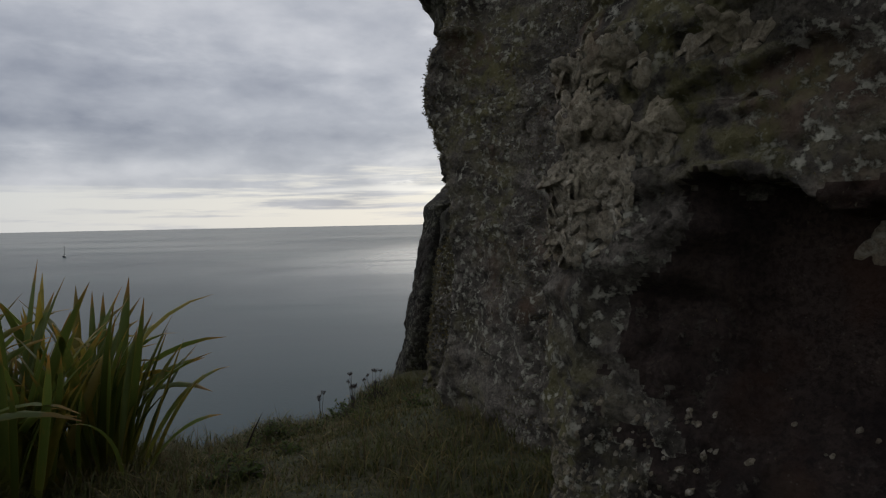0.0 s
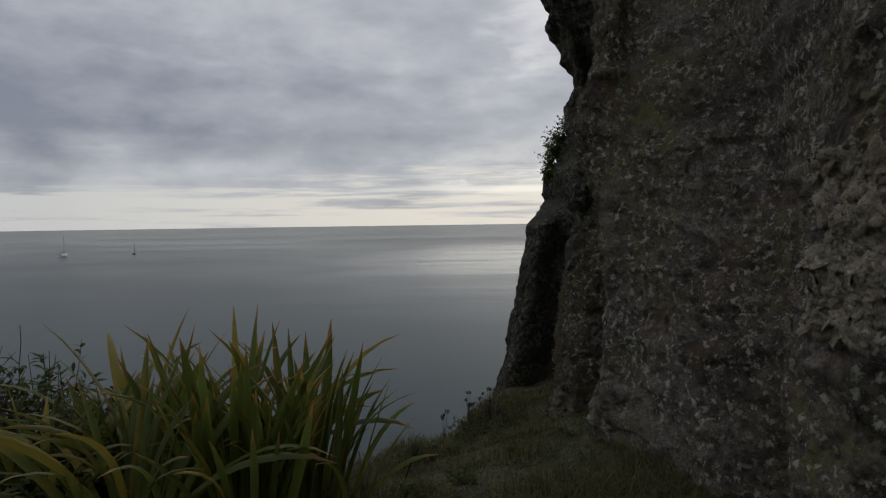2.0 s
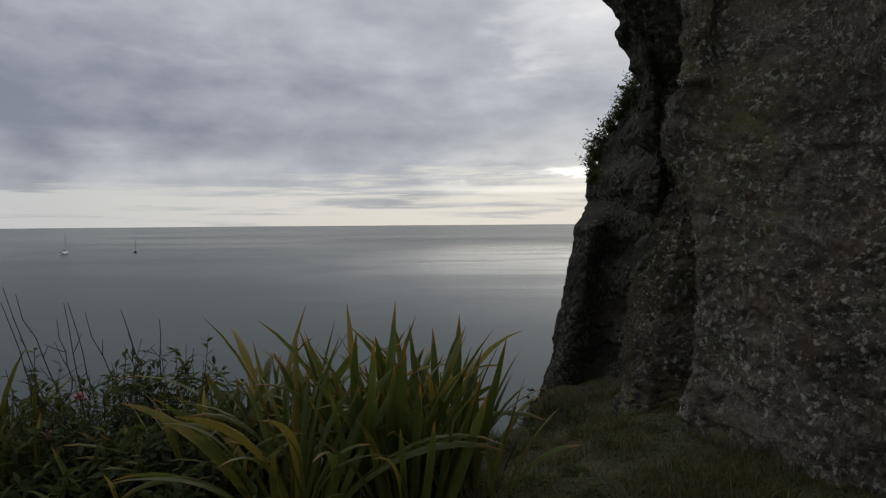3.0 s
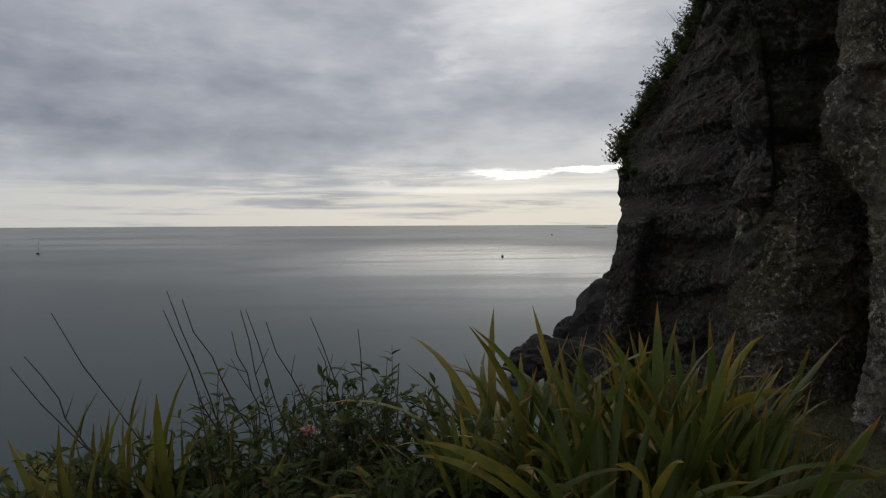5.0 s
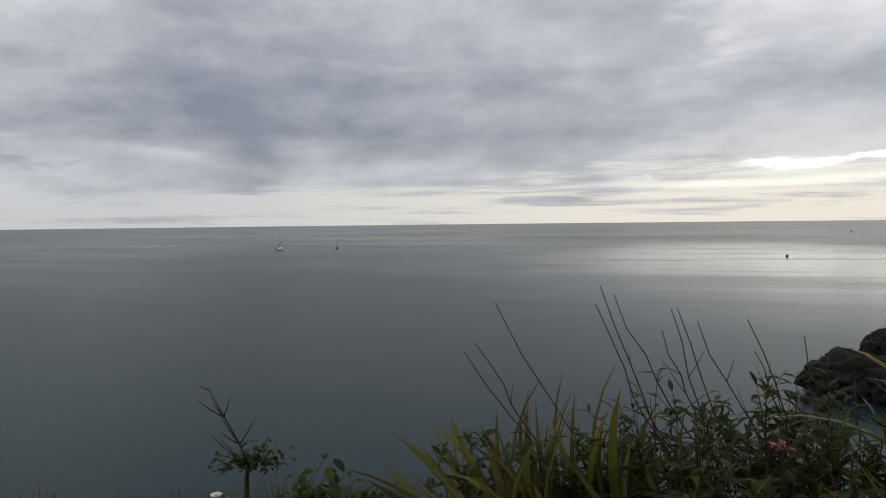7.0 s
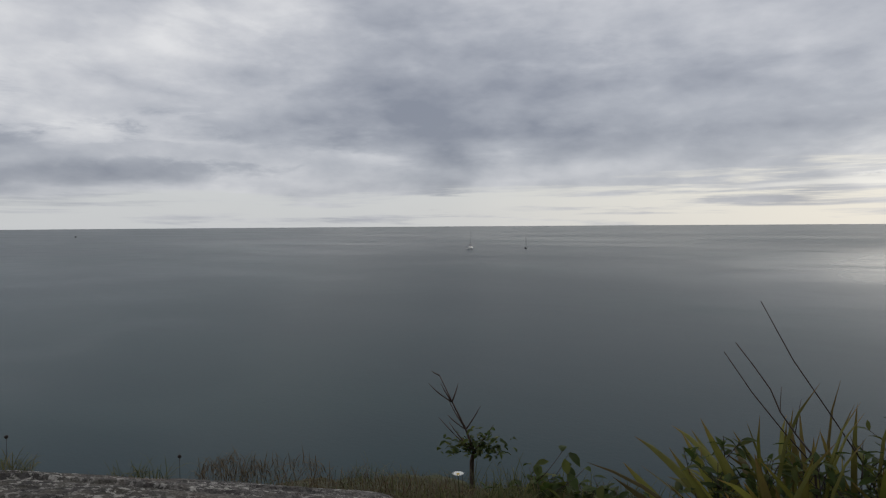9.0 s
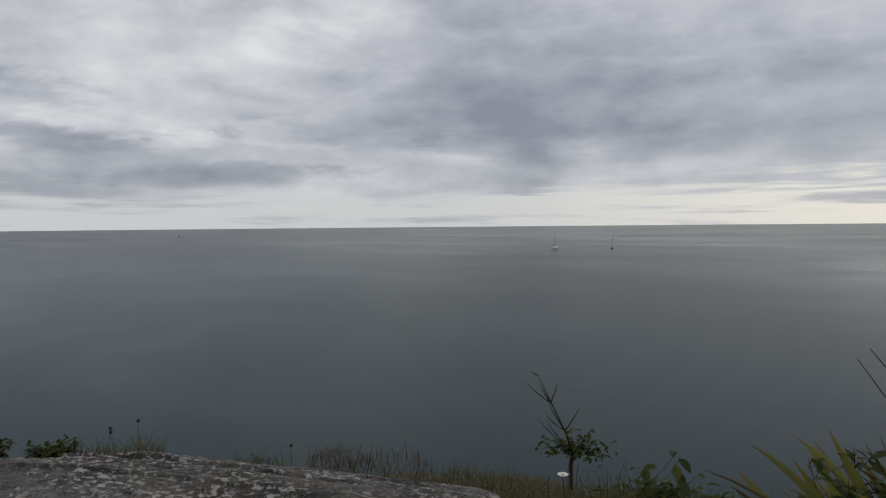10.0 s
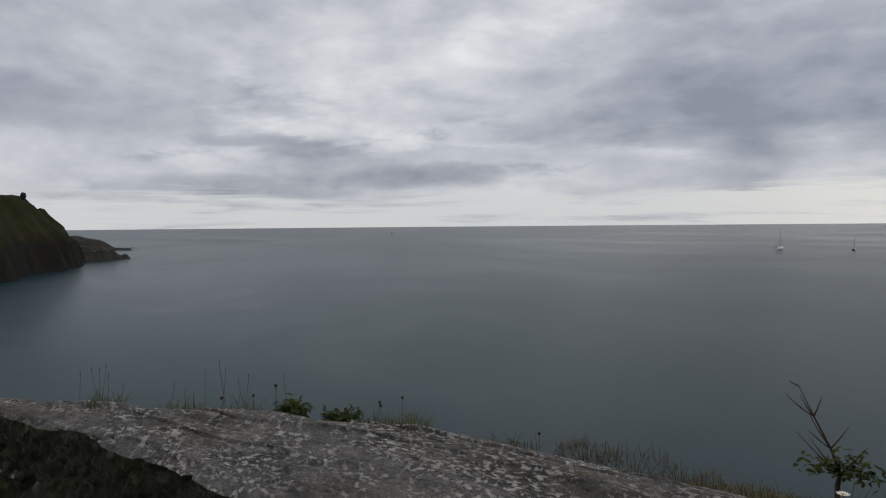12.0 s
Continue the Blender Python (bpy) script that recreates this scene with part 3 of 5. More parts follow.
def slab_shape(P, Nn):
    Q = P.copy()
    u = (P[:, 2] + 1.6) / 1.6
    c = np.array((-9.31, 0.64))
    inner = np.clip((u - 1.0) / 1.0, 0, 1)
    Q[:, :2] = c + (P[:, :2] - c) * (1 - inner)[:, None]
    hgt = slab_top(Q[:, 0], Q[:, 1])
    edge = np.linalg.norm(P[:, :2] - Q[:, :2], axis=1)
    hgt -= 0.05 * np.exp(-edge / 0.10)
    Q[:, 2] = np.where(u <= 1, -1.6 + np.clip(u, 0, 1) * (hgt + 1.6), hgt)
    up = (inner > 0)
    side = rough_rock(Q, Nn, 0.6, 23, 1.6) - Q
    S = Q * np.array((1.0, 1.0, 1.0))
    R_ = np.column_stack([S[:, 0] * 0.886 + S[:, 1] * 0.463, S[:, 1] * 0.886 - S[:, 0] * 0.463, S[:, 2] * 0])
    steps = R_[:, 1] * 2.2 + 0.5 * fbm(R_ * np.array((0.6, 1.0, 0)), 3, 55)
    saw = steps - np.floor(steps)
    wave = 0.026 * fbm(R_ * np.array((0.9, 4.5, 0)), 5, 51, 0.6) + 0.028 * (sstep(saw, 0.0, 0.10) - saw) - 0.010 * sstep(np.abs(saw - 0.06), 0.05, 0.0)
    Q[:, 2] += np.where(up, wave * np.clip(edge / 0.08, 0, 1), 0)
    w = np.where(up, np.exp(-edge / 0.05), 1.0)
    return Q + side * w[:, None]


plan_slab = [(-12.11, -1.71), (-10.91, -1.12), (-9.91, -0.54), (-9.01, -0.06), (-8.21, 0.34), (-7.61, 0.89), (-7.06, 1.74), (-6.86, 2.44), (-7.21, 3.14), (-8.01, 3.14), (-8.71, 2.64), (-9.41, 1.94), (-10.11, 1.24), (-10.81, 0.54), (-11.51, -0.16), (-12.21, -0.96)]
V, F = loft(resample(plan_slab, [0.05] * 16), np.concatenate([np.linspace(-1.6, 0, 30), np.linspace(0.02, 1.57, 90)]), slab_shape)
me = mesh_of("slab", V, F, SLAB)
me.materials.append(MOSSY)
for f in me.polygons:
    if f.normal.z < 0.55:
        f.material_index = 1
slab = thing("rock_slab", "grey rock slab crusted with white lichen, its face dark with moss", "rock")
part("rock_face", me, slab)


# ---- shore rocks, headland ----
def boulder_mesh(name, size, seed, mat, sub=4, stretch=(1, 1, 1)):
    bm = bmesh.new()
    bmesh.ops.create_icosphere(bm, subdivisions=sub, radius=1)
    P = np.array([v.co for v in bm.verts])
    F = [[v.index for v in f.verts] for f in bm.faces]
    bm.free()
    v1, c1 = blocks(P * 1.7 + seed, seed)
    v2, c2 = blocks(P * 4.5 + seed, seed + 1)
    r = 1 + 0.22 * fbm(P * 1.2 + seed, 3, seed) + 0.10 * v1 + 0.05 * v2 - 0.06 * sstep(c1, 0.15, 0) + 0.05 * fbm(P * 7, 3, seed + 3)
    return mesh_of(name, P * r[:, None] * size * np.array(stretch), F, mat)


for x, y, z, s, seed, st in [(10.3, 64, SEA + 1.0, 2.7, 1, (1.25, 1, 0.95)), (14.0, 63.5, SEA + 1.0, 2.9, 2, (1.1, 1, 1.1)), (18.7, 81.5, SEA + 1.0, 2.2, 3, (1.1, 1, 1.0)), (20.8, 69.6, SEA + 2.0, 5.6, 4, (1, 1, 1.3)),
                             (27, 74, SEA + 4.5, 6.5, 5, (1, 1, 1.3)), (17.5, 61, SEA + 0.6, 3.4, 6, (1.2, 1, 0.9)), (7.6, 60.6, SEA, 0.8, 7, (1.5, 1, 0.5)), (23, 60, SEA + 1.5, 5, 8, (1, 1, 1)), (30, 58, SEA + 3, 7, 9, (1, 1, 1))]:
    b = thing("shore_rock", "black wet boulder standing in the sea below the cliff", "rock", "rocks in the sea", at=(x, y, z))
    part("rock_face", boulder_mesh("boulder", s, seed, WET, 4, st), b)

HEAD = [(-120, -60), (-190, -33), (-235, -23), (-280, -13), (-312, -6), (-330, -8), (-345, -60), (-330, -150), (-120, -190)]


def poly_inside(P, poly):
    best, wind = np.full(len(P), 1e9), np.zeros(len(P), bool)
    for a, b in zip(poly, poly[1:] + poly[:1]):
        a, b = np.array(a, float), np.array(b, float)
        d_ = b - a
        t = np.clip(((P - a) @ d_) / (d_ @ d_), 0, 1)
        best = np.minimum(best, np.linalg.norm(P - (a + t[:, None] * d_), axis=1))
        cross = (a[1] > P[:, 1]) != (b[1] > P[:, 1])
        xs = a[0] + (P[:, 1] - a[1]) / (b[1] - a[1] + 1e-9) * d_[0]
        wind ^= cross & (P[:, 0] < xs)
    return np.where(wind, best, -best)


HILL, k = material("headland_turf_and_rock")
p = k.put("ShaderNodeTexCoord").outputs["Object"]
nz = k.put("ShaderNodeSeparateXYZ", {0: p}).outputs[2]
f1 = k.noise(p, 0.25, 6.0, 0.6)
turf_col = k.mix(f1, (0.014, 0.017, 0.007), (0.030, 0.028, 0.011))
rock_col = k.mix(k.noise(p, 0.5, 7.0, 0.65), (0.007, 0.007, 0.006), (0.024, 0.022, 0.020))
finish(k, k.mix(k.smooth(k.math("ADD", nz, k.math("MULTIPLY", f1, 8.0)), -1.0, 4.0), rock_col, turf_col), 0.95, f1, 0.6, 0.6, **{"Specular IOR Level": 0.08})

hx, hy = np.arange(-372, -150, 1.6), np.arange(-140, 26, 1.6)
HX, HY = np.meshgrid(hx, hy, indexing="ij")
P = np.column_stack([HX.ravel(), HY.ravel(), np.zeros(HX.size)])
d_ = poly_inside(P[:, :2], HEAD) + 3.2 * fbm(P * 0.07, 5, 61, 0.6)
z = SEA - 2 + np.clip(d_ * 3.2 + 2, 0, 12) + np.clip((d_ - 3.5) * 1.25, 0, 17) + np.clip(d_ - 16, 0, 60) * 0.07
tip = poly_inside(P[:, :2], [(-306, -20), (-322, -10), (-340, 4), (-356, 15), (-360, 13), (-346, -4), (-332, -18)]) + 1.2 * fbm(P * 0.15, 3, 66)
tip2 = poly_inside(P[:, :2], [(-322, -24), (-345, -12), (-368, 3), (-371, 0), (-352, -22), (-335, -34)]) + 1.2 * fbm(P * 0.15, 3, 67)
low = np.maximum(SEA - 1.5 + np.clip(tip * 1.5, -1, 5.5), SEA - 1.5 + np.clip(tip2 * 1.8, -1, 8.0)) + 1.2 * fbm(P * 0.33, 4, 64)
P[:, 2] = z + 1.3 * fbm(P * 0.2, 4, 63) * (z > SEA - 1)
headland = thing("headland", "dark grassy headland with rocky cliffs running out to sea", "headland")
part("slope", mesh_of("headland", P, grid_faces(len(hx), len(hy)), HILL, True), headland)
east = HX.ravel() < -296
P2 = P.copy()
P2[:, 2] = np.where(east, low, SEA - 4)
part("shore_rock", mesh_of("shore_ledge", P2, grid_faces(len(hx), len(hy)), WET), headland, None, "black broken rocks running out from the point")

# a lower point farther out, ending in a string of awash rocks
fx, fy = np.arange(-540, -470, 1.6), np.arange(-60, 24, 1.2)
FX, FY = np.meshgrid(fx, fy, indexing="ij")
P3 = np.column_stack([FX.ravel(), FY.ravel(), np.zeros(FX.size)])
spine = np.interp(P3[:, 1], (-60, -16, -6, 3, 9, 18, 24), (11.0, 9.6, 7.6, 5.4, 0.9, 0.5, -3.0))
spine *= np.clip(1.25 - np.abs(P3[:, 0] + 505 + 6 * vnoise(P3 * 0.05, 72)) / 22, -0.5, 1)
P3[:, 2] = SEA + spine + np.where(spine > 0.7, 0.9, 0.5) * fbm(P3 * 0.16, 4, 71, 0.6)
part("far_point", mesh_of("far_point", P3, grid_faces(len(fx), len(fy)), WET), headland, None, "low black rocky point trailing into the sea")

# distance haze is put into the land's own pale blue-grey colour
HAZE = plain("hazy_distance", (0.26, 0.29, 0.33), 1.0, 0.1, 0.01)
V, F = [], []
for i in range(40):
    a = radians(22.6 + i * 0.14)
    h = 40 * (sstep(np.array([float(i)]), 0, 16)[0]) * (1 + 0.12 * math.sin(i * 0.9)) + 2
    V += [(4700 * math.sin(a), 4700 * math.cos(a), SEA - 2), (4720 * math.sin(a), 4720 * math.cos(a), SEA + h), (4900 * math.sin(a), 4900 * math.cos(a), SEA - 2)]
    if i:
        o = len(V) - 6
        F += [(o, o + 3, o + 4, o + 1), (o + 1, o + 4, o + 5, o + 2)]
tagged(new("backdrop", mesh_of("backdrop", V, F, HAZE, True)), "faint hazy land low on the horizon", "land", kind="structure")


# ---- plants ----
def blade(length, width, bend, segs=7, twist=0.0, keel=0.25, base=0.6):
    """A sword-shaped leaf rising from the origin and arching towards +x: vertices, faces, uv."""
    V, F, U = [], [], []
    x = z = 0.0
    a = radians(4)
    for s in range(segs + 1):
        t = s / segs
        w = width * min(1.0, base + t * 1.6) * (1 - max(0, (t - 0.62) / 0.38) ** 2.0)
        w = max(w, width * 0.02)
        tw = twist * t
        nx, nz = math.cos(a), -math.sin(a)
        for q, (side, dip) in enumerate(((-0.5, 0), (0, -keel), (0.5, 0))):
            oy, on = side * w * math.cos(tw) - dip * w * math.sin(tw), side * w * math.sin(tw) + dip * w * math.cos(tw)
            V.append((x + nx * on, oy, z + nz * on))
            U.append((q / 2, t))
        x += math.sin(a) * length / segs
        z += math.cos(a) * length / segs
        a += bend / segs * (0.4 + 1.2 * t)
    for s in range(segs):
        for q in (0, 1):
            i = s * 3 + q
            F.append((i, i + 1, i + 4, i + 3))
    return V, F, U


def blade_mesh(name, mat, *args, **kw):
    V, F, U = blade(*args, **kw)
    return mesh_of(name, V, F, mat, True, U)


rnd = random.Random(5)
FLAX_LEAVES = [blade_mesh("flax_leaf", FLAX, rnd.uniform(0.95, 1.35), rnd.uniform(0.048, 0.072), radians(rnd.uniform(6, 50)), 8, rnd.uniform(-0.7, 0.7)) for _ in range(16)]
FLAX_ARCHED = [blade_mesh("flax_leaf", FLAX, rnd.uniform(0.95, 1.4), rnd.uniform(0.044, 0.064), radians(rnd.uniform(70, 125)), 9, rnd.uniform(-0.9, 0.9)) for _ in range(10)]
YELLOW_LEAVES = [blade_mesh("yellow_leaf", YELLOW_FLAX, rnd.uniform(0.5, 0.85), rnd.uniform(0.026, 0.042), radians(rnd.uniform(8, 60)), 7, rnd.uniform(-0.5, 0.5)) for _ in range(6)]


def ground_z(x, y):
    return float(land_height(np.array([[x, y, 0.0]]))[0])


def flax_plant(x, y, count, rnd, lean=34, scale=1.0, label="clump of green sword-shaped flax leaves with orange-brown tips", meshes=None, spread=0.22, arched=0.5, wind=0):
    z = ground_z(x, y) - 0.04
    plant = thing("flax_plant", label, "plant", "flax clumps", at=(x, y, z))
    for _ in range(count):
        a = rnd.uniform(0, 360)
        r = spread * math.sqrt(rnd.random())
        tilt = lean * (r / spread) * rnd.uniform(0.5, 1.15) + rnd.uniform(-4, 4)
        pool = meshes or (FLAX_ARCHED if rnd.random() < arched * (0.3 + r / spread) else FLAX_LEAVES)
        m = Matrix.Translation((r * math.cos(radians(a)), r * math.sin(radians(a)), 0)) @ pose(0, 0, 0, 0, -wind * (0.6 + 0.6 * r / spread), 0) @ pose(0, 0, 0, 0, 0, a + rnd.uniform(-35, 35)) @ pose(0, 0, 0, 0, tilt, 0) @ pose(0, 0, 0, 0, 0, rnd.uniform(-70, 70))
        part("leaf", rnd.choice(pool), plant, m @ Matrix.Scale(scale * rnd.uniform(0.72, 1.08), 4))
    return plant


rnd = random.Random(11)
for x, y, c, s in [(-1.90, 3.62, 44, 0.86), (-2.25, 3.35, 48, 0.90), (-2.4, 3.9, 46, 0.98), (-2.85, 3.55, 50, 0.95), (-3.15, 3.75, 42, 0.78), (-2.65, 2.95, 44, 0.80), (-3.2, 3.1, 42, 0.70), (-2.05, 3.0, 34, 0.70), (-1.72, 3.38, 24, 0.66), (-3.55, 2.85, 24, 0.52)]:
    right = x > -2.3
    flax_plant(x, y, c, rnd, 20 if right else 38, s, arched=0.15 if right else 0.6)


def tube(points, radii, sides=5):
    """Vertices and faces of a tapering stem along points."""
    V, F = [], []
    pts = [Vector(q) for q in points]
    for i, q in enumerate(pts):
        dirn = (pts[min(i + 1, len(pts) - 1)] - pts[max(i - 1, 0)]).normalized()
        a = dirn.orthogonal().normalized()
        b = dirn.cross(a)
        for s in range(sides):
            t = 2 * math.pi * s / sides
            V.append(q + (a * math.cos(t) + b * math.sin(t)) * radii[i])
    for i in range(len(pts) - 1):
        for s in range(sides):
            A, B = i * sides + s, i * sides + (s + 1) % sides
            F.append((A, B, B + sides, A + sides))
    F.append(list(range(sides))[::-1])
    F.append(list(range((len(pts) - 1) * sides, len(pts) * sides)))
    return V, F


class Gather:
    """Collects many small pieces into one mesh."""

    def __init__(self):
        self.V, self.F, self.U = [], [], []

    def add(self, V, F, U=None, m=None):
        o = len(self.V)
        self.V += [tuple(m @ Vector(v)) if m is not None else tuple(v) for v in V]
        self.F += [tuple(i + o for i in f) for f in F]
        self.U += U if U else [(0.5, 0.5)] * len(V)

    def mesh(self, name, mat, smooth=True):
        return mesh_of(name, self.V, self.F, mat, smooth, self.U)


def oval_leaf(length, width, droop=0.3, segs=4):
    V, F, U = [], [], []
    for s in range(segs + 1):
        t = s / segs
        w = width * math.sin(math.pi * min(0.97, t * 0.93 + 0.05)) ** 0.8
        zz = -droop * length * t * t
        for q, side in enumerate((-0.5, 0, 0.5)):
            V.append((t * length, side * w, zz + abs(side) * w * 0.35))
            U.append((q / 2, t))
    for s in range(segs):
        for q in (0, 1):
            i = s * 3 + q
            F.append((i, i + 3, i + 4, i + 1))
    return V, F, U


def bent_line(a, dirn, length, curve, rnd, steps=6, wob=0.12):
    pts, q, v = [Vector(a)], Vector(a), Vector(dirn).normalized()
    for s in range(steps):
        v = (v + Vector(curve) / steps + Vector([rnd.uniform(-wob, wob) for _ in range(3)]) / steps * 2).normalized()
        q = q + v * length / steps
        pts.append(q.copy())
    return pts


def leafy_shrub(x, y, radius, height, stems, rnd, label, leaf_len=0.085, leaf_w=0.030, per=15, mat=None, foot=None):
    z = (ground_z(x, y) if foot is None else foot) - 0.03
    shrub = thing("shrub", label, "shrub", at=(x, y, z))
    wood, leaves = Gather(), Gather()
    for _ in range(stems):
        a = rnd.uniform(0, 2 * math.pi)
        r = radius * math.sqrt(rnd.random())
        h = height * (1 - 0.45 * (r / radius) ** 2) * rnd.uniform(0.65, 1.1)
        base = (0.45 * r * math.cos(a), 0.45 * r * math.sin(a), 0)
        pts = bent_line(base, (0.75 * r * math.cos(a), 0.75 * r * math.sin(a), h), h * 1.08, (0, 0, 0.1), rnd, 6, 0.3)
        wood.add(*tube(pts, [0.005 * (1 - 0.6 * i / 6) for i in range(7)], 4))
        for q in range(5):
            i = rnd.randint(1, 5)
            side = bent_line(pts[i], (rnd.uniform(-1, 1), rnd.uniform(-1, 1), rnd.uniform(0.1, 0.9)), leaf_len * rnd.uniform(1.0, 2.6), (0, 0, 0.3), rnd, 3)
            wood.add(*tube(side, [0.003, 0.0025, 0.002, 0.0015], 3))
            for j in range(per // 3):
                m = Matrix.Translation(side[rnd.randint(1, 3)]) @ pose(0, 0, 0, rnd.uniform(-35, 35), rnd.uniform(-60, 30), rnd.uniform(0, 360))
                s = rnd.uniform(0.55, 1.2)
                leaves.add(*oval_leaf(leaf_len * s, leaf_w * s, rnd.uniform(0.1, 0.5), 3), m)
        for q in range(per // 2):
            m = Matrix.Translation(pts[6].lerp(pts[4], rnd.random())) @ pose(0, 0, 0, rnd.uniform(-25, 25), rnd.uniform(-60, 0), q * 137.5)
            s = rnd.uniform(0.55, 1.1)
            leaves.add(*oval_leaf(leaf_len * s, leaf_w * s, rnd.uniform(0.1, 0.5), 3), m)
    tagged(part("stem", wood.mesh("shrub_stems", TWIG), shrub), kind="stuff")
    tagged(part("foliage", leaves.mesh("shrub_foliage", mat or LEAF), shrub), kind="stuff")
    return shrub


rnd = random.Random(21)
for x, y, r, top, c in [(-3.46, 3.64, 0.44, 0.66, 44), (-3.96, 3.54, 0.47, 0.72, 50), (-4.46, 3.49, 0.42, 0.68, 44), (-3.71, 3.99, 0.47, 0.66, 40), (-4.31, 3.99, 0.44, 0.60, 34), (-4.91, 3.49, 0.36, 0.47, 30), (-3.66, 3.19, 0.4, 0.54, 44), (-4.21, 3.09, 0.38, 0.52, 40), (-4.71, 2.99, 0.3, 0.32, 28), (-5.41, 3.54, 0.26, 0.34, 16), (-3.21, 3.24, 0.35, 0.47, 34), (-3.96, 2.89, 0.38, 0.34, 38), (-4.46, 2.79, 0.36, 0.22, 34), (-3.51, 2.89, 0.38, 0.34, 36), (-3.06, 2.94, 0.36, 0.30, 32), (-5.01, 2.84, 0.34, 0.12, 30), (-5.51, 3.14, 0.34, 0.07, 26)]:
    leafy_shrub(x, y, r, top - ground_z(x, y), c, rnd, "dense dark-green leafy shrub at the cliff edge")


def bare_stem(tip, low, forks, rnd):
    """A dead stem that leaves the shrub at low and ends at tip, bowed, with a few side twigs."""
    tip, low = Vector(tip), Vector(low)
    root = low + (low - tip) * 0.55 + Vector((0, 0, -0.12))
    z = ground_z(root.x, root.y)
    foot = Vector((root.x, root.y, z - 0.02))
    t = thing("bare_stem", "thin bare dead stem arching above the shrubs", "plant", "dead stems above the shrubs", at=foot)
    side = Vector((rnd.uniform(-0.06, 0.06) + 0.05, rnd.uniform(-0.03, 0.03), -0.03))
    pts = [Vector((0, 0, 0)), (root - foot) * 0.6 + Vector((0.02, 0, 0)), root - foot]
    for s in range(1, 9):
        q = s / 8
        bow = Vector((0.10 * (root.x - tip.x), 0, -0.25 * (tip.z - root.z)))
        pts.append(root.lerp(tip, q) + (side * 0.5 + bow * 0.95) * math.sin(math.pi * q) + Vector([rnd.uniform(-0.013, 0.013) for _ in range(3)]) - foot)
    stem = part("stem", mesh_of("stem", *tube(pts, [0.006, 0.006, 0.0058] + [0.0056 - 0.00045 * i for i in range(8)], 5), TWIG, True), t)
    for _ in range(forks):
        i = rnd.randint(5, 8)
        p2 = bent_line(pts[i], (rnd.uniform(-1, 1), rnd.uniform(-0.6, 0.6), rnd.uniform(0.3, 1.0)), rnd.uniform(0.06, 0.2), (0, 0, 0.3), rnd, 4)
        part("twig", mesh_of("twig", *tube(p2, [0.0030, 0.0026, 0.0022, 0.0018, 0.0012], 4), TWIG, True), stem)


rnd = random.Random(31)
STEMS = [
    ((-5.43, 3.39, 0.86), (-4.87, 3.51, 0.40)),
    ((-5.37, 3.43, 0.90), (-5.15, 3.38, 0.66)),
    ((-5.28, 3.48, 1.09), (-4.68, 3.58, 0.41)),
    ((-4.75, 3.56, 1.18), (-4.48, 3.49, 0.71)),
    ((-4.76, 3.55, 1.09), (-4.51, 3.48, 0.71)),
    ((-4.69, 3.58, 1.14), (-4.44, 3.50, 0.79)),
    ((-4.46, 3.65, 0.97), (-4.35, 3.52, 0.72)),
    ((-4.38, 3.67, 1.08), (-4.22, 3.55, 0.66)),
    ((-4.41, 3.66, 1.07), (-4.25, 3.55, 0.66)),
    ((-4.29, 3.69, 1.00), (-4.03, 3.58, 0.67)),
    ((-4.05, 3.73, 1.02), (-3.88, 3.60, 0.63)),
    ((-3.80, 3.76, 0.95), (-3.78, 3.61, 0.66)),
    ((-4.02, 3.74, 0.87), (-3.96, 3.59, 0.67)),
    ((-3.57, 3.77, 0.75), (-3.62, 3.62, 0.62)),
]
for i, (tip, low) in enumerate(STEMS):
    bare_stem(tip, low, (3, 2, 6, 2, 1, 3, 2, 1, 2, 2, 2, 2, 1, 1)[i], rnd)

rnd = random.Random(41)
for x, y, c in [(-4.66, 3.29, 46), (-4.96, 3.34, 50), (-4.36, 3.14, 26), (-5.13, 3.44, 36), (-4.71, 3.64, 34), (-5.06, 3.64, 34)]:
    flax_plant(x, y, c, rnd, 40, 1.3, "tuft of yellowing sword-shaped leaves among the shrubs", YELLOW_LEAVES, 0.22, wind=36)

# the lone sapling on the brow
sx, sy = -7.79, 4.74
sapling = thing("sapling", "small wind-bent sapling with bare upper twigs and low leaves", "sapling", at=(sx, sy, -0.80), scale=0.85)
rnd = random.Random(51)
U = Vector((-0.80, -0.60, 0))
trunk = [Vector((0, 0, -0.4)), Vector((0, 0, 0.2)), U * -0.02 + Vector((0, 0, 0.32)), U * 0.06 + Vector((0, 0, 0.55)), U * 0.20 + Vector((0, 0, 0.84)), U * 0.33 + Vector((0, 0, 1.12))]
tr = part("trunk", mesh_of("trunk", *tube(trunk, [0.026, 0.024, 0.017, 0.011, 0.008, 0.004], 7), BARK, True), sapling)
for at, du, dz_, ln in [(4, 1.0, 0.55, 0.32), (4, 0.9, 0.9, 0.22), (5, 0.8, 0.2, 0.10), (3, -0.9, 1.2, 0.28), (3, 0.9, 1.0, 0.36), (3, 1.1, 0.7, 0.25), (2, -1.0, 0.9, 0.36), (2, 1.0, 0.5, 0.5), (4, -0.5, 1.5, 0.2), (2, 1.2, 1.2, 0.42)]:
    p2 = bent_line(trunk[at], U * du + Vector((0, rnd.uniform(-0.3, 0.3), dz_)), ln, (0, 0, 0.35), rnd, 5)
    part("branch", mesh_of("branch", *tube(p2, [0.009, 0.008, 0.007, 0.0055, 0.004, 0.0025], 4), BARK, True), tr)
leaves = Gather()
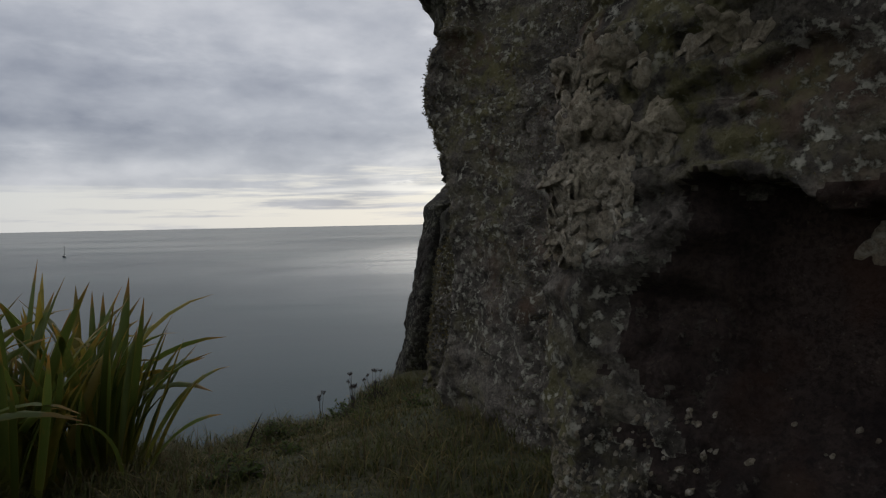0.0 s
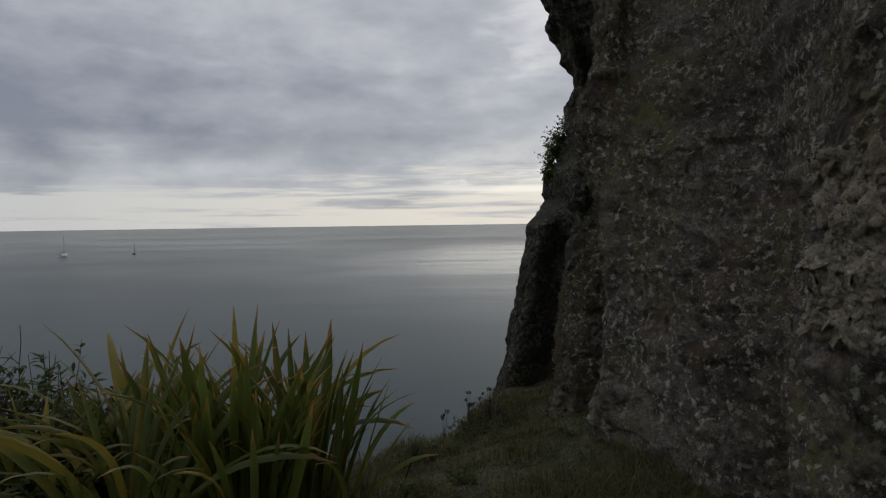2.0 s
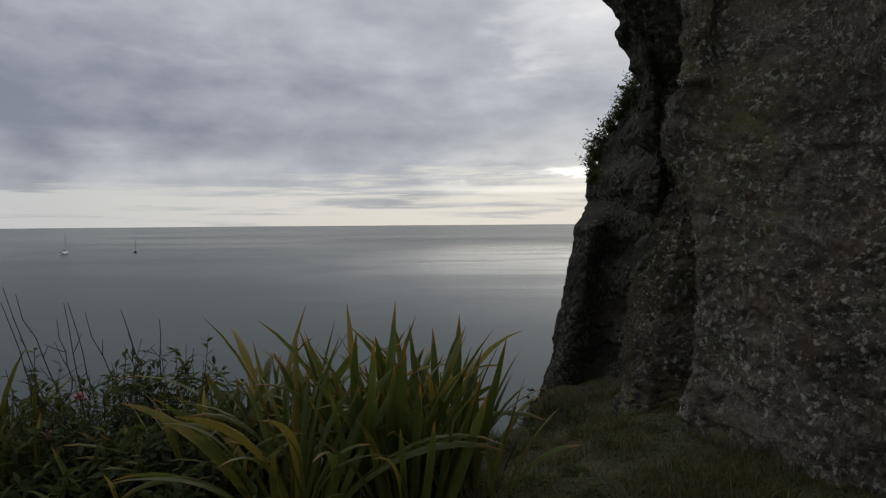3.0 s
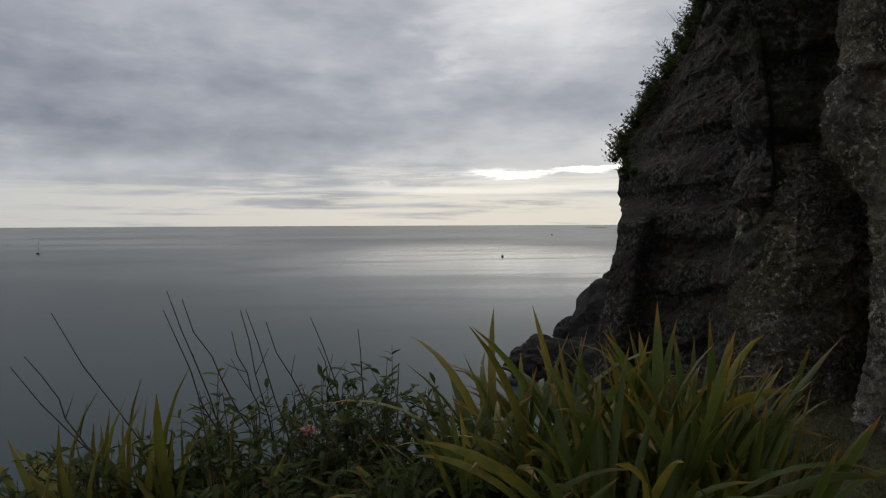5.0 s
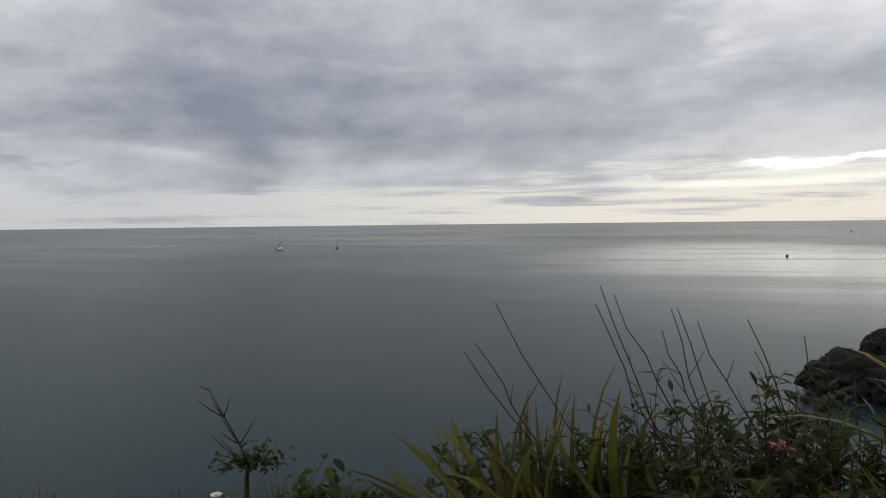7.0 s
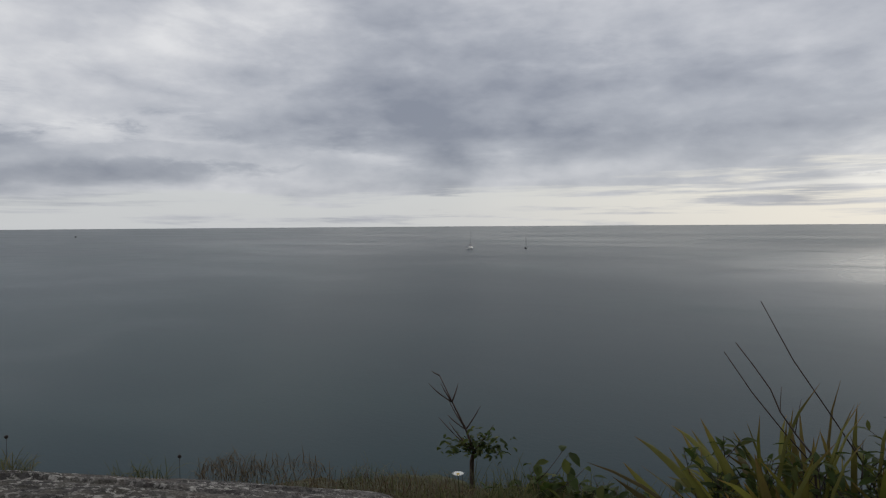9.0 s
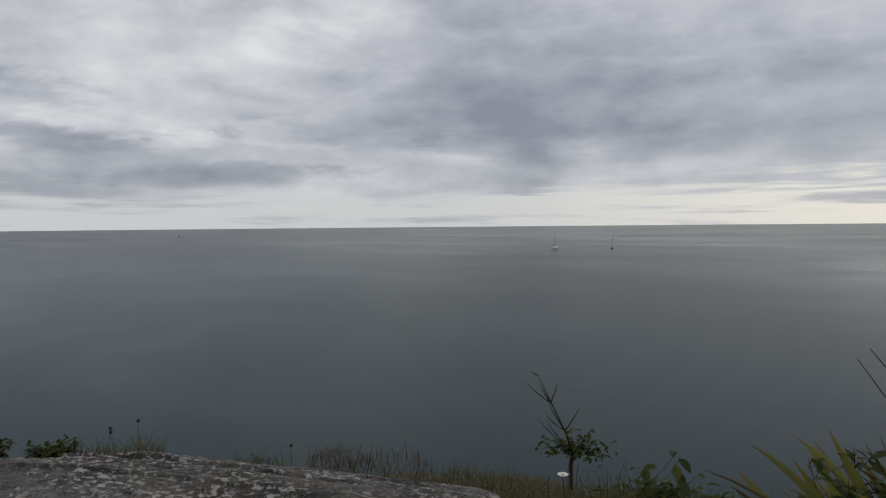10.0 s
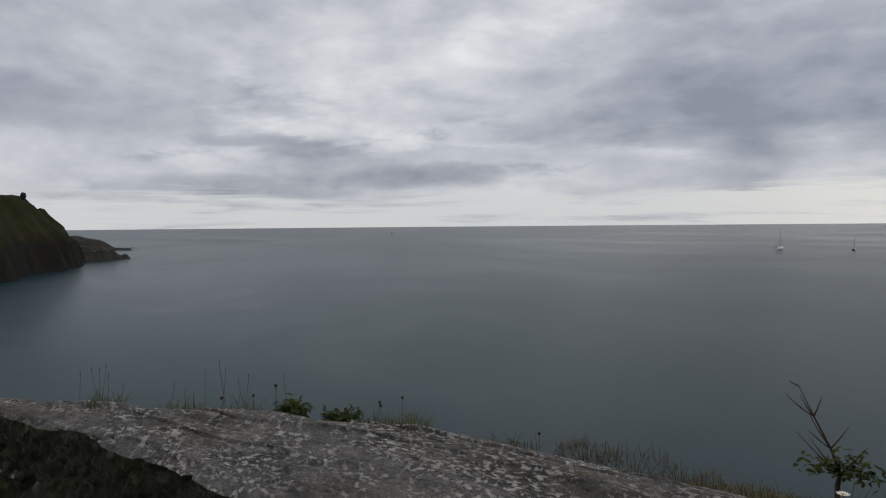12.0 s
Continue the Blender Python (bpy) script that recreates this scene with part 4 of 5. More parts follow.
for _ in range(230):
    a = rnd.gauss(-0.06, 0.14)
    at = U * a + Vector((rnd.gauss(0, 0.09), rnd.gauss(0, 0.09), 0.33 + abs(rnd.gauss(0, 0.09)) - 0.25 * abs(a)))
    s = rnd.uniform(0.6, 1.2)
    leaves.add(*oval_leaf(0.075 * s, 0.042 * s, rnd.uniform(0.1, 0.6)), Matrix.Translation(at) @ pose(0, 0, 0, rnd.uniform(-30, 30), rnd.uniform(-50, 30), rnd.uniform(0, 360)))
tagged(part("foliage", leaves.mesh("sapling_foliage", LEAF), sapling), kind="stuff")

# ---- grass ----
rng = np.random.default_rng(7)


def grass(name, label, xs, ys, count, mat, length, width, keep):
    """A field of bent blades rooted in the turf, as one sheet."""
    x, y = rng.uniform(*xs, count), rng.uniform(*ys, count)
    P = np.column_stack([x, y, np.zeros(count)])
    ok = keep(P)
    P = P[ok]
    P[:, 2] = land_height(P) - 0.01
    m = len(P)
    a = rng.uniform(0, 2 * np.pi, m)
    L = rng.uniform(*length, m) * (0.45 + 1.3 * (fbm(P * np.array((2.3, 2.3, 0)), 2, 91) * 0.7 + 0.4).clip(0, 1))
    w = rng.uniform(*width, m)
    bend = rng.uniform(0.4, 1.7, m)
    dx, dy = np.cos(a), np.sin(a)
    V = np.zeros((m, 7, 3))
    for s, t in enumerate((0.0, 0.4, 0.75)):
        off = bend * L * t * t * 0.7
        h = L * t * (1 - 0.35 * bend * t)
        for q, sd in enumerate((-1, 1)):
            ww = w * (1 - 0.6 * t) * sd * 0.5
            V[:, s * 2 + q] = P + np.column_stack([dx * off - dy * ww, dy * off + dx * ww, h])
    V[:, 6] = P + np.column_stack([dx * bend * L * 0.7, dy * bend * L * 0.7, L * (1 - 0.35 * bend)])
    base = (np.arange(m) * 7)[:, None]
    F = [tuple(f) for f in np.concatenate([base + np.array((0, 1, 3, 2)), base + np.array((2, 3, 5, 4))])] + [tuple(f) for f in base + np.array((4, 5, 6))]
    uv = np.tile(np.array([(0, 0), (1, 0), (0, 0.4), (1, 0.4), (0, 0.75), (1, 0.75), (0.5, 1)]), (m, 1))
    return tagged(new(name, mesh_of(name, V.reshape(-1, 3), F, mat, False, uv)), label, "grass", kind="stuff")


def on_land(P, lo=-0.5):
    return (inland(P) > lo) & ~((P[:, 0] > 0.75) & (P[:, 1] < 6))


def off_slab(P):
    return poly_inside(P[:, :2], plan_slab) < 0.05


grass("grass", "short rough green grass on the path", (-7.5, 0.7), (0.5, 9.5), 95000, GRASS, (0.05, 0.15), (0.005, 0.011), lambda P: on_land(P) & off_slab(P))
grass("long_grass", "longer grass tufts along the cliff edge", (-12, 0.5), (1.6, 10.4), 26000, GRASS, (0.08, 0.24), (0.004, 0.007), lambda P: on_land(P) & (inland(P) < 1.3) & off_slab(P))
grass("dry_grass", "dry brown grass along the cliff edge", (-12, 0.5), (0.5, 10), 9000, DRY, (0.08, 0.24), (0.003, 0.006), lambda P: on_land(P) & (inland(P) < 1.2) & off_slab(P))
grass("straw", "pale dead grass straws lying in the turf", (-4, 0.5), (1.5, 9), 5000, DRY, (0.10, 0.24), (0.003, 0.005), on_land)


# ---- small plants and clutter ----
def umbellifer(x, y, height, heads, rnd, label="dead umbel plant with dark seed heads", z=None, name="seed_head_plant"):
    z = ground_z(x, y) - 0.02 if z is None else z
    plant = thing(name, label, "plant", at=(x, y, z))
    for h in range(heads):
        lean = Vector((rnd.uniform(-0.45, 0.35), rnd.uniform(-0.3, 0.3), 1.0))
        L = height * rnd.uniform(0.55, 1.0)
        pts = bent_line((0, 0, 0), lean, L, (0, 0, 0.2), rnd, 6, 0.15)
        stem = part("stem", mesh_of("stalk", *tube(pts, [0.004, 0.0038, 0.0035, 0.003, 0.0027, 0.0024, 0.002], 5), SEED, True), plant)
        g = Gather()
        for _ in range(9):
            p2 = bent_line(pts[-1], (rnd.uniform(-1, 1), rnd.uniform(-1, 1), rnd.uniform(0.2, 1)), 0.035 * rnd.uniform(0.6, 1.2), (0, 0, 0.4), rnd, 2)
            g.add(*tube(p2, [0.0012, 0.0012, 0.003], 3))
            for _ in range(3):
                c = p2[-1] + Vector([rnd.uniform(-0.008, 0.008) for _ in range(3)])
                g.add(*tube([c, c + Vector((0.002, 0, 0.006)), c + Vector((0, 0, 0.011))], [0.002, 0.005, 0.0015], 4))
        part("seed_head", g.mesh("seed_head", SEED), stem)
    return plant


def round_head_stalk(x, y, height, rnd, label="thin dry stalk with a small dark seed head", z=None, head=0.014, long=1.0):
    z = ground_z(x, y) - 0.02 if z is None else z
    t = thing("seed_stalk", label, "plant", "seed stalks along the rock", at=(x, y, z))
    pts = bent_line((0, 0, 0), (rnd.uniform(-0.12, 0.12), rnd.uniform(-0.12, 0.12), 1), height, (0, 0, 0), rnd, 6, 0.1)
    part("stalk", mesh_of("stalk", *tube(pts, [0.0022] * 4 + [0.0018] * 3, 4), SEED, True), t)
    top = pts[-1]
    prof = [(0, 0.3), (0.3, 0.9), (0.6, 1.0), (0.85, 0.7), (1.0, 0.15)]
    part("seed_head", mesh_of("head", *tube([top + Vector((0, 0, head * 2 * long * a)) for a, _ in prof], [head * b / math.sqrt(long) for _, b in prof], 7), SEED, True), t)
    return t


rnd = random.Random(61)
for x, y, h, c in [(-0.95, 7.9, 0.52, 7), (-0.7, 8.1, 0.45, 6), (-1.25, 7.3, 0.35, 3), (-0.55, 7.6, 0.3, 4)]:
    umbellifer(x, y, h, c, rnd)
leafy_shrub(-0.62, 8.2, 0.35, 0.28, 26, rnd, "low tangle of dark weeds at the foot of the cliff", 0.04, 0.018, 9)
leafy_shrub(-1.0, 7.7, 0.3, 0.22, 18, rnd, "low tangle of dark weeds at the cliff edge", 0.04, 0.018, 9)
for i in range(15):
    t_ = i / 14
    x, y = -2.0 + 1.45 * t_ + rnd.uniform(-0.12, 0.12) + 0.25, 5.3 + 2.9 * t_ + rnd.uniform(-0.25, 0.25)
    leafy_shrub(x, y, rnd.uniform(0.14, 0.26), rnd.uniform(0.10, 0.2), 14, rnd, "low dark weeds trailing over the cliff edge", 0.04, 0.017, 9)
for i in range(14):
    x, y = rnd.uniform(-1.5, 0.1), rnd.uniform(3.2, 6.8)
    leafy_shrub(x, y, rnd.uniform(0.08, 0.18), rnd.uniform(0.05, 0.10), 8, rnd, "flat rosette of small weeds in the path grass", 0.05, 0.02, 9)
stalk = bent_line((0, 0, 0), (0.25, 0, 1), 0.42, (0.3, 0, 0), rnd, 6)
t = thing("dead_leaf_stalk", "single dark dead leaf standing in the grass", "plant", at=(-1.45, 4.9, ground_z(-1.45, 4.9)))
part("leaf", mesh_of("dead_leaf", *tube(stalk, [0.008, 0.009, 0.01, 0.009, 0.007, 0.004, 0.001], 4), SEED, True), t)

# plants along the brow of the far cliff
rnd = random.Random(71)
for i in range(56):
    z = 2.35 + 4.6 * (i / 55) + rnd.uniform(-0.1, 0.1)
    x = float(np.interp(z, (0.7, 1.5, 2.15, 2.5, 2.7, 3.2, 3.5, 4.0, 4.6, 5.2, 5.8, 9), (0.10, 0.20, 0.50, 0.54, 0.72, 0.98, 1.2, 1.47, 1.8, 2.15, 2.4, 3.5)))
    y = 11.5 - 0.12 * max(0, z - 2.9) + 1.4 * min(1, max(0, (z - 2.3) / 0.7)) + rnd.uniform(-0.6, 0.2)
    s = thing("brow_shrub", "dark leafy tuft clinging to the brow of the cliff", "shrub", "plants on the cliff brow", at=(x - 0.16, y, z))
    wood, lv = Gather(), Gather()
    size = rnd.uniform(0.22, 0.42) * (0.42 if z < 2.7 else 1.0)
    for _ in range(20):
        pts = bent_line((0.1, 0, 0), (rnd.uniform(-1.0, 0.25), rnd.uniform(-0.7, 0.4), rnd.uniform(-0.2, 1)), size * rnd.uniform(0.5, 1.15), (-0.1, 0, 0.4), rnd, 5)
        wood.add(*tube(pts, [0.006, 0.005, 0.004, 0.003, 0.002, 0.001], 3))
        for q in range(12):
            at = pts[rnd.randint(1, 5)]
            k_ = rnd.uniform(0.6, 1.3)
            lv.add(*oval_leaf(0.055 * k_, 0.024 * k_, 0.3, 2), Matrix.Translation(at) @ pose(0, 0, 0, rnd.uniform(-60, 60), rnd.uniform(-70, 40), rnd.uniform(0, 360)))
    part("stem", wood.mesh("tuft_wood", TWIG), s)
    tagged(part("foliage", lv.mesh("tuft_leaves", LEAF), s), kind="stuff")
for x, y, z, L in [(1.75, 12.8, 4.9, 0.55), (2.0, 12.8, 5.4, 0.6), (0.62, 12.3, 2.9, 0.35), (1.4, 12.9, 4.2, 0.45)]:
    t = thing("brow_twig", "bare twigs standing out from the cliff brow", "plant", "bare twigs on the brow", at=(x, y, z))
    for _ in range(3):
        pts = bent_line((0.15, 0, -0.1), (-0.8, rnd.uniform(-0.3, 0.3), 0.9), L * rnd.uniform(0.7, 1.1), (0, 0, 0.25), rnd, 6)
        part("twig", mesh_of("twig", *tube(pts, [0.006, 0.005, 0.005, 0.004, 0.003, 0.002, 0.001], 4), TWIG, True), t)

# ragged lichen tufts that crust the near cliff, picked by where the face is rough
TUFT = leaf_material("lichen_tuft", (0.06, 0.056, 0.042), (0.115, 0.110, 0.080), (0.16, 0.153, 0.114), 0.95, 0.9, (0.16, 0.12, 0.035), True)


def lichen_tufts(ob, count, size, label, seed, zlo=-0.2, zhi=4.3):
    me = ob.data
    m = len(me.polygons)
    C, Nn, A = np.empty(m * 3), np.empty(m * 3), np.empty(m)
    me.polygons.foreach_get("center", C), me.polygons.foreach_get("normal", Nn), me.polygons.foreach_get("area", A)
    C, Nn = C.reshape(-1, 3), Nn.reshape(-1, 3)
    g = np.random.default_rng(seed)
    patch = sstep(fbm(C * np.array((1.3, 1.3, 0.9)), 4, seed), -0.45, 0.5) ** 1.5
    ok = (C[:, 2] > zlo) & (C[:, 2] < zhi) & (Nn[:, 0] < 0.2) & (A < 0.02)
    hollow = (C[:, 1] < 2.2) & (C[:, 2] < 1.3) & (C[:, 2] > 0.3)
    w = A * patch * ok * np.where(hollow, 0.06, 1.0)
    pick = g.choice(m, count, p=w / w.sum())
    base, nn = C[pick] + g.normal(0, 0.012, (count, 3)), Nn[pick]
    V, F, U = np.zeros((count, 4, 5, 3)), [], []
    for b in range(4):
        dirn = nn + g.normal(0, 0.75, (count, 3)) + np.array((0, 0, -0.25))
        dirn /= np.linalg.norm(dirn, axis=1)[:, None]
        sd = np.cross(dirn, g.normal(0, 1, (count, 3)))
        sd /= np.linalg.norm(sd, axis=1)[:, None] + 1e-9
        L = (g.uniform(0.4, 1.25, count) * size * np.clip(base[:, 1] / 5.0, 0.26, 1.4))[:, None]
        curl = g.normal(0, 0.35, (count, 3)) * L
        V[:, b, 0], V[:, b, 1] = base - sd * L * 0.22 - nn * 0.008, base + sd * L * 0.22 - nn * 0.008
        V[:, b, 2], V[:, b, 3] = base + dirn * L * 0.55 - sd * L * 0.26, base + dirn * L * 0.55 + sd * L * 0.26
        V[:, b, 4] = base + dirn * L + curl
    o = (np.arange(count * 4) * 5)[:, None]
    F = [tuple(f) for f in o + np.array((0, 1, 3, 2))] + [tuple(f) for f in o + np.array((2, 3, 4))]
    uv = np.tile(np.array([(0, 0), (1, 0), (0, 0.55), (1, 0.55), (0.5, 1)]), (count * 4, 1))
    return tagged(new("lichen", mesh_of("lichen", V.reshape(-1, 3), F, TUFT, False, uv)), label, "lichen", kind="stuff")


lichen_tufts([o for o in near_cliff.children][0], 95000, 0.0115, "ragged grey-green and ochre lichen tufts crusting the cliff", 3)


# pale scales of crusty lichen along the lip of the overhang and on the foot of the face
CRUST = rock_material("pale_lichen_crust", (0.20, 0.17, 0.12), (0.42, 0.37, 0.28), (0.54, 0.50, 0.41), 0.7, 0.25, (0.15, 0.13, 0.05), 0.2, fine=40.0)


def crust_scales(ob, count, zlo, zhi, size, seed):
    me = ob.data
    m = len(me.polygons)
    C, Nn, A = np.empty(m * 3), np.empty(m * 3), np.empty(m)
    me.polygons.foreach_get("center", C), me.polygons.foreach_get("normal", Nn), me.polygons.foreach_get("area", A)
    C, Nn = C.reshape(-1, 3), Nn.reshape(-1, 3)
    g = np.random.default_rng(seed)
    patch = sstep(fbm(C * 2.6, 3, seed), -0.15, 0.5)
    w = A * patch * (C[:, 2] > zlo) * (C[:, 2] < zhi) * sstep(C[:, 1], 1.45, 1.85) * (C[:, 1] < 2.4) * (Nn[:, 0] < -0.35)
    V, F = [], []
    for i in g.choice(m, count, p=w / w.sum()):
        nn = Vector(Nn[i]) + Vector(g.normal(0, 0.12, 3))
        nn.normalize()
        a = nn.cross(Vector((0, 1, 0.2))).normalized()
        b = nn.cross(a)
        r = size * g.uniform(0.35, 1.3)
        c = Vector(C[i])
        o, turns = len(V), 10
        rim = [r * g.uniform(0.65, 1.15) for _ in range(turns)]
        for ring, lift in ((1.0, -0.006), (0.85, 0.007), (0.4, 0.005)):
            for q in range(turns):
                t = 2 * math.pi * q / turns
                V.append(c + (a * math.cos(t) * 1.7 + b * math.sin(t)) * rim[q] * ring + nn * (lift + g.normal(0, 0.001)))
        for k_ in (0, 1):
            for q in range(turns):
                F.append((o + k_ * turns + q, o + k_ * turns + (q + 1) % turns, o + (k_ + 1) * turns + (q + 1) % turns, o + (k_ + 1) * turns + q))
        F.append(tuple(o + 2 * turns + q for q in range(turns)))
    return tagged(new("lichen_crust", mesh_of("lichen_crust", V, F, CRUST, True)), "pale flaky lichen scales on the rock face", "lichen", kind="stuff")


crust_scales([o for o in near_cliff.children][0], 900, 1.14, 1.80, 0.034, 12)
crust_scales([o for o in near_cliff.children][0], 260, 0.15, 0.70, 0.008, 13)
lichen_tufts([o for o in buttress.children][0], 6000, 0.020, "pale lichen tufts on the rock buttress", 4)

# ---- low plants round the slab ----
rnd = random.Random(81)
for x, y, r, h in [(-9.71, 0.87, 0.12, 0.15), (-9.56, 1.24, 0.15, 0.14)]:
    leafy_shrub(x, y, r, h, 30, rnd, "small dark-green bush growing behind the rock slab", 0.045, 0.026, 12, None, float(slab_top(x, y)) - 0.01)
for x, y, top in [(-9.86, 1.89, -0.02), (-9.96, 1.79, -0.08), (-10.13, 1.69, -0.06), (-10.21, 0.89, 0.18), (-10.61, 0.74, 0.02), (-10.26, 0.49, 0.12), (-8.91, 2.64, -0.18)]:
    g0 = ground_z(x, y)
    round_head_stalk(x, y, top - g0, rnd)
for x, y in [(-11.11, -0.61), (-11.16, -0.51), (-11.01, -0.46), (-10.91, -0.36), (-10.81, -0.41)]:
    round_head_stalk(x, y, slab_top(x, y) + 0.32 + rnd.uniform(-0.05, 0.05) - ground_z(x, y), rnd, "thin dry reddish stalk standing at the rock", None, 0.006, 5.0)
for x, y in [(-10.66, 0.34), (-10.56, 0.44), (-10.46, 0.59), (-10.61, 0.64), (-10.71, 0.79), (-10.31, 0.84), (-10.21, 1.04), (-10.81, 0.04)]:
    round_head_stalk(x, y, slab_top(x, y) + rnd.uniform(0.25, 0.6) - ground_z(x, y), rnd, "tall grass stalk with a narrow seed head", None, 0.005, 4.0)


def tuft_field(name, label, spots, mat, per, length, seed):
    """Tufts of upright grass rooted round given spots."""
    g = random.Random(seed)
    for x, y, r, z0 in spots:
        t = Gather()
        for _ in range(per):
            a, q = g.uniform(0, 6.283), r * math.sqrt(g.random())
            V_, F_, U_ = blade(g.uniform(*length), g.uniform(0.003, 0.006), radians(g.uniform(20, 190)), 4, g.uniform(-0.5, 0.5), 0.1)
            t.add(V_, F_, U_, Matrix.Translation((q * math.cos(a), q * math.sin(a), 0)) @ pose(0, 0, 0, 0, 0, g.uniform(0, 360)) @ pose(0, 0, 0, 0, g.uniform(0, 62), 0))
        z = ground_z(x, y) if z0 is None else z0
        tagged(new(name, t.mesh(name, mat)), label, "grass", kind="stuff").matrix_basis = pose(x, y, z - 0.02)


tuft_field("grass_tuft", "tuft of green grass at the edge of the rock slab", [(x, y, r, float(slab_top(x, y)) - 0.03) for x, y, r in ((-10.01, 0.49, 0.28), (-10.31, 0.14, 0.18), (-9.26, 1.54, 0.22), (-9.11, 1.59, 0.2), (-9.41, 1.39, 0.2), (-10.71, -0.41, 0.16), (-8.61, 2.14, 0.2))], GRASS, 170, (0.08, 0.24), 5)
tuft_field("dry_grass_tuft", "tuft of brown dry grass at the edge of the rock slab", [(-8.31, 3.04, 0.35, -0.33), (-7.91, 3.29, 0.35, -0.43), (-7.51, 3.44, 0.35, -0.43), (-8.61, 2.84, 0.25, -0.28), (-7.01, 3.24, 0.3, -0.43)], DRY, 300, (0.05, 0.17), 6)
tuft_field("edge_grass_tuft", "tuft of long mixed grass at the cliff edge", [(-7.11, 3.84, 0.4, None), (-6.61, 3.74, 0.4, None), (-6.11, 3.74, 0.35, None), (-7.51, 4.14, 0.4, None), (-5.71, 3.54, 0.3, None), (-8.01, 4.24, 0.35, None), (-6.31, 4.14, 0.4, None), (-5.31, 3.24, 0.3, None)], GRASS, 240, (0.14, 0.36), 7)

g_ = random.Random(97)
for mat_, word, count_, size_ in ((DRY, "brown dry", 20, (0.05, 0.20)), (GRASS, "green", 22, (0.05, 0.22))):
    spots_ = []
    for i in range(count_):
        t_ = (i + g_.random()) / count_
        spots_.append((-7.9 + 2.4 * t_ + g_.uniform(-0.1, 0.1), 3.10 + 0.75 * math.sin(math.pi * t_) + g_.uniform(-0.6, 0.45), g_.uniform(0.16, 0.34), None))
    tuft_field("verge_grass_tuft", "dense tuft of " + word + " grass on the brow", [q for q in spots_ if poly_inside(np.array([q[:2]]), plan_slab)[0] < 0], mat_, 300, size_, 98)

# broad-leaved weeds and flowers in the grass
for x, y, r, h in [(-6.46, 3.59, 0.16, 0.28), (-6.06, 3.44, 0.14, 0.22), (-7.01, 4.14, 0.15, 0.2)]:
    leafy_shrub(x, y, r, h, 10, rnd, "broad-leaved green weed in the cliff-edge grass", 0.10, 0.06, 6)
PETAL = plain("white_petal", (0.80, 0.80, 0.76), 0.6, 0.06)
HEART = plain("yellow_flower_heart", (0.60, 0.42, 0.05), 0.8, 0.2)
PINK = plain("pink_flower", (0.34, 0.13, 0.11), 0.7, 0.3, 90.0)
dx_, dy_ = -6.99, 3.38
t = thing("daisy", "white daisy with a yellow heart in the grass", "flower", at=(dx_, dy_, ground_z(dx_, dy_)))
hh = -0.11 - ground_z(dx_, dy_)
stem = part("stem", mesh_of("stem", *tube([(0, 0, 0), (0.01, 0, hh * 0.5), (0, 0, hh)], [0.003] * 3, 5), LEAF, True), t)
petal = mesh_of("petal", *oval_leaf(0.032, 0.012, 0.1)[:2], PETAL, True)
for i in range(14):
    part("petal", petal, stem, pose(0, 0, hh, 0, 0, i * 360 / 14) @ pose(0.008, 0, 0, 0, -18, 0))
part("heart", mesh_of("heart", *tube([(0, 0, hh - 0.004), (0, 0, hh + 0.004), (0, 0, hh + 0.008)], [0.010, 0.011, 0.004], 10), HEART, True), stem)
for x, y, z in [(-3.99, 3.16, 0.58), (-4.66, 2.89, 0.32), (-5.06, 2.94, 0.14), (-5.61, 3.29, -0.10), (-4.16, 3.09, 0.37)]:
    f = thing("pink_flower_head", "small faded pink flower head above the leaves", "flower", "pink flower heads", at=(x, y, ground_z(x, y)))
    h = z - ground_z(x, y)
    st = part("stem", mesh_of("stem", *tube([(0, 0, 0), (0.01, 0.01, h * 0.5), (0, 0, h)], [0.003] * 3, 5), LEAF, True), f)
    g = Gather()
    for _ in range(46):
        s = rnd.uniform(0.5, 1.0)
        g.add(*oval_leaf(0.03 * s, 0.016 * s, 0.3, 2), Matrix.Translation((rnd.gauss(0, 0.018), rnd.gauss(0, 0.018), h + rnd.gauss(0, 0.010))) @ pose(0, 0, 0, rnd.uniform(-40, 40), rnd.uniform(-80, 10), rnd.uniform(0, 360)))
    part("flower_head", g.mesh("flower_head", PINK), st)

# ---- afloat ----
HULL_WHITE = plain("white_hull", (0.72, 0.72, 0.70), 0.3, 0.05)
HULL_DARK = plain("dark_hull", (0.022, 0.026, 0.035), 0.35, 0.2)
CABIN = plain("cabin_paint", (0.55, 0.55, 0.53), 0.4, 0.06)
COVER = plain("sail_cover", (0.10, 0.025, 0.03), 0.8, 0.2)
SPAR = plain("grey_spar", (0.22, 0.22, 0.23), 0.4, 0.1)


def hull(length, beam, free):
    secs, V, F = 11, [], []
    for s in range(secs):
        t = s / (secs - 1)
        half = beam / 2 * (0.72 + 0.28 * math.sin(math.pi * min(1, t * 1.1))) * (1 - max(0, (t - 0.45) / 0.55) ** 2.2) + 0.02
        sheer = free * (1 + 0.28 * (t - 0.4) ** 2 * 4)
        for a, zz in ((1.0, sheer), (0.92, free * 0.35), (0.55, -0.25), (0, -0.4), (-0.55, -0.25), (-0.92, free * 0.35), (-1.0, sheer)):
            V.append(((t - 0.5) * length, a * half, zz))
    for s in range(secs - 1):
        for q in range(6):
            i = s * 7 + q
            F.append((i, i + 1, i + 8, i + 7))
        F.append((s * 7 + 6, s * 7, s * 7 + 7, s * 7 + 13))
    F.append(tuple(range(7)))
    F.append(tuple(range((secs - 1) * 7, secs * 7))[::-1])
    return V, F


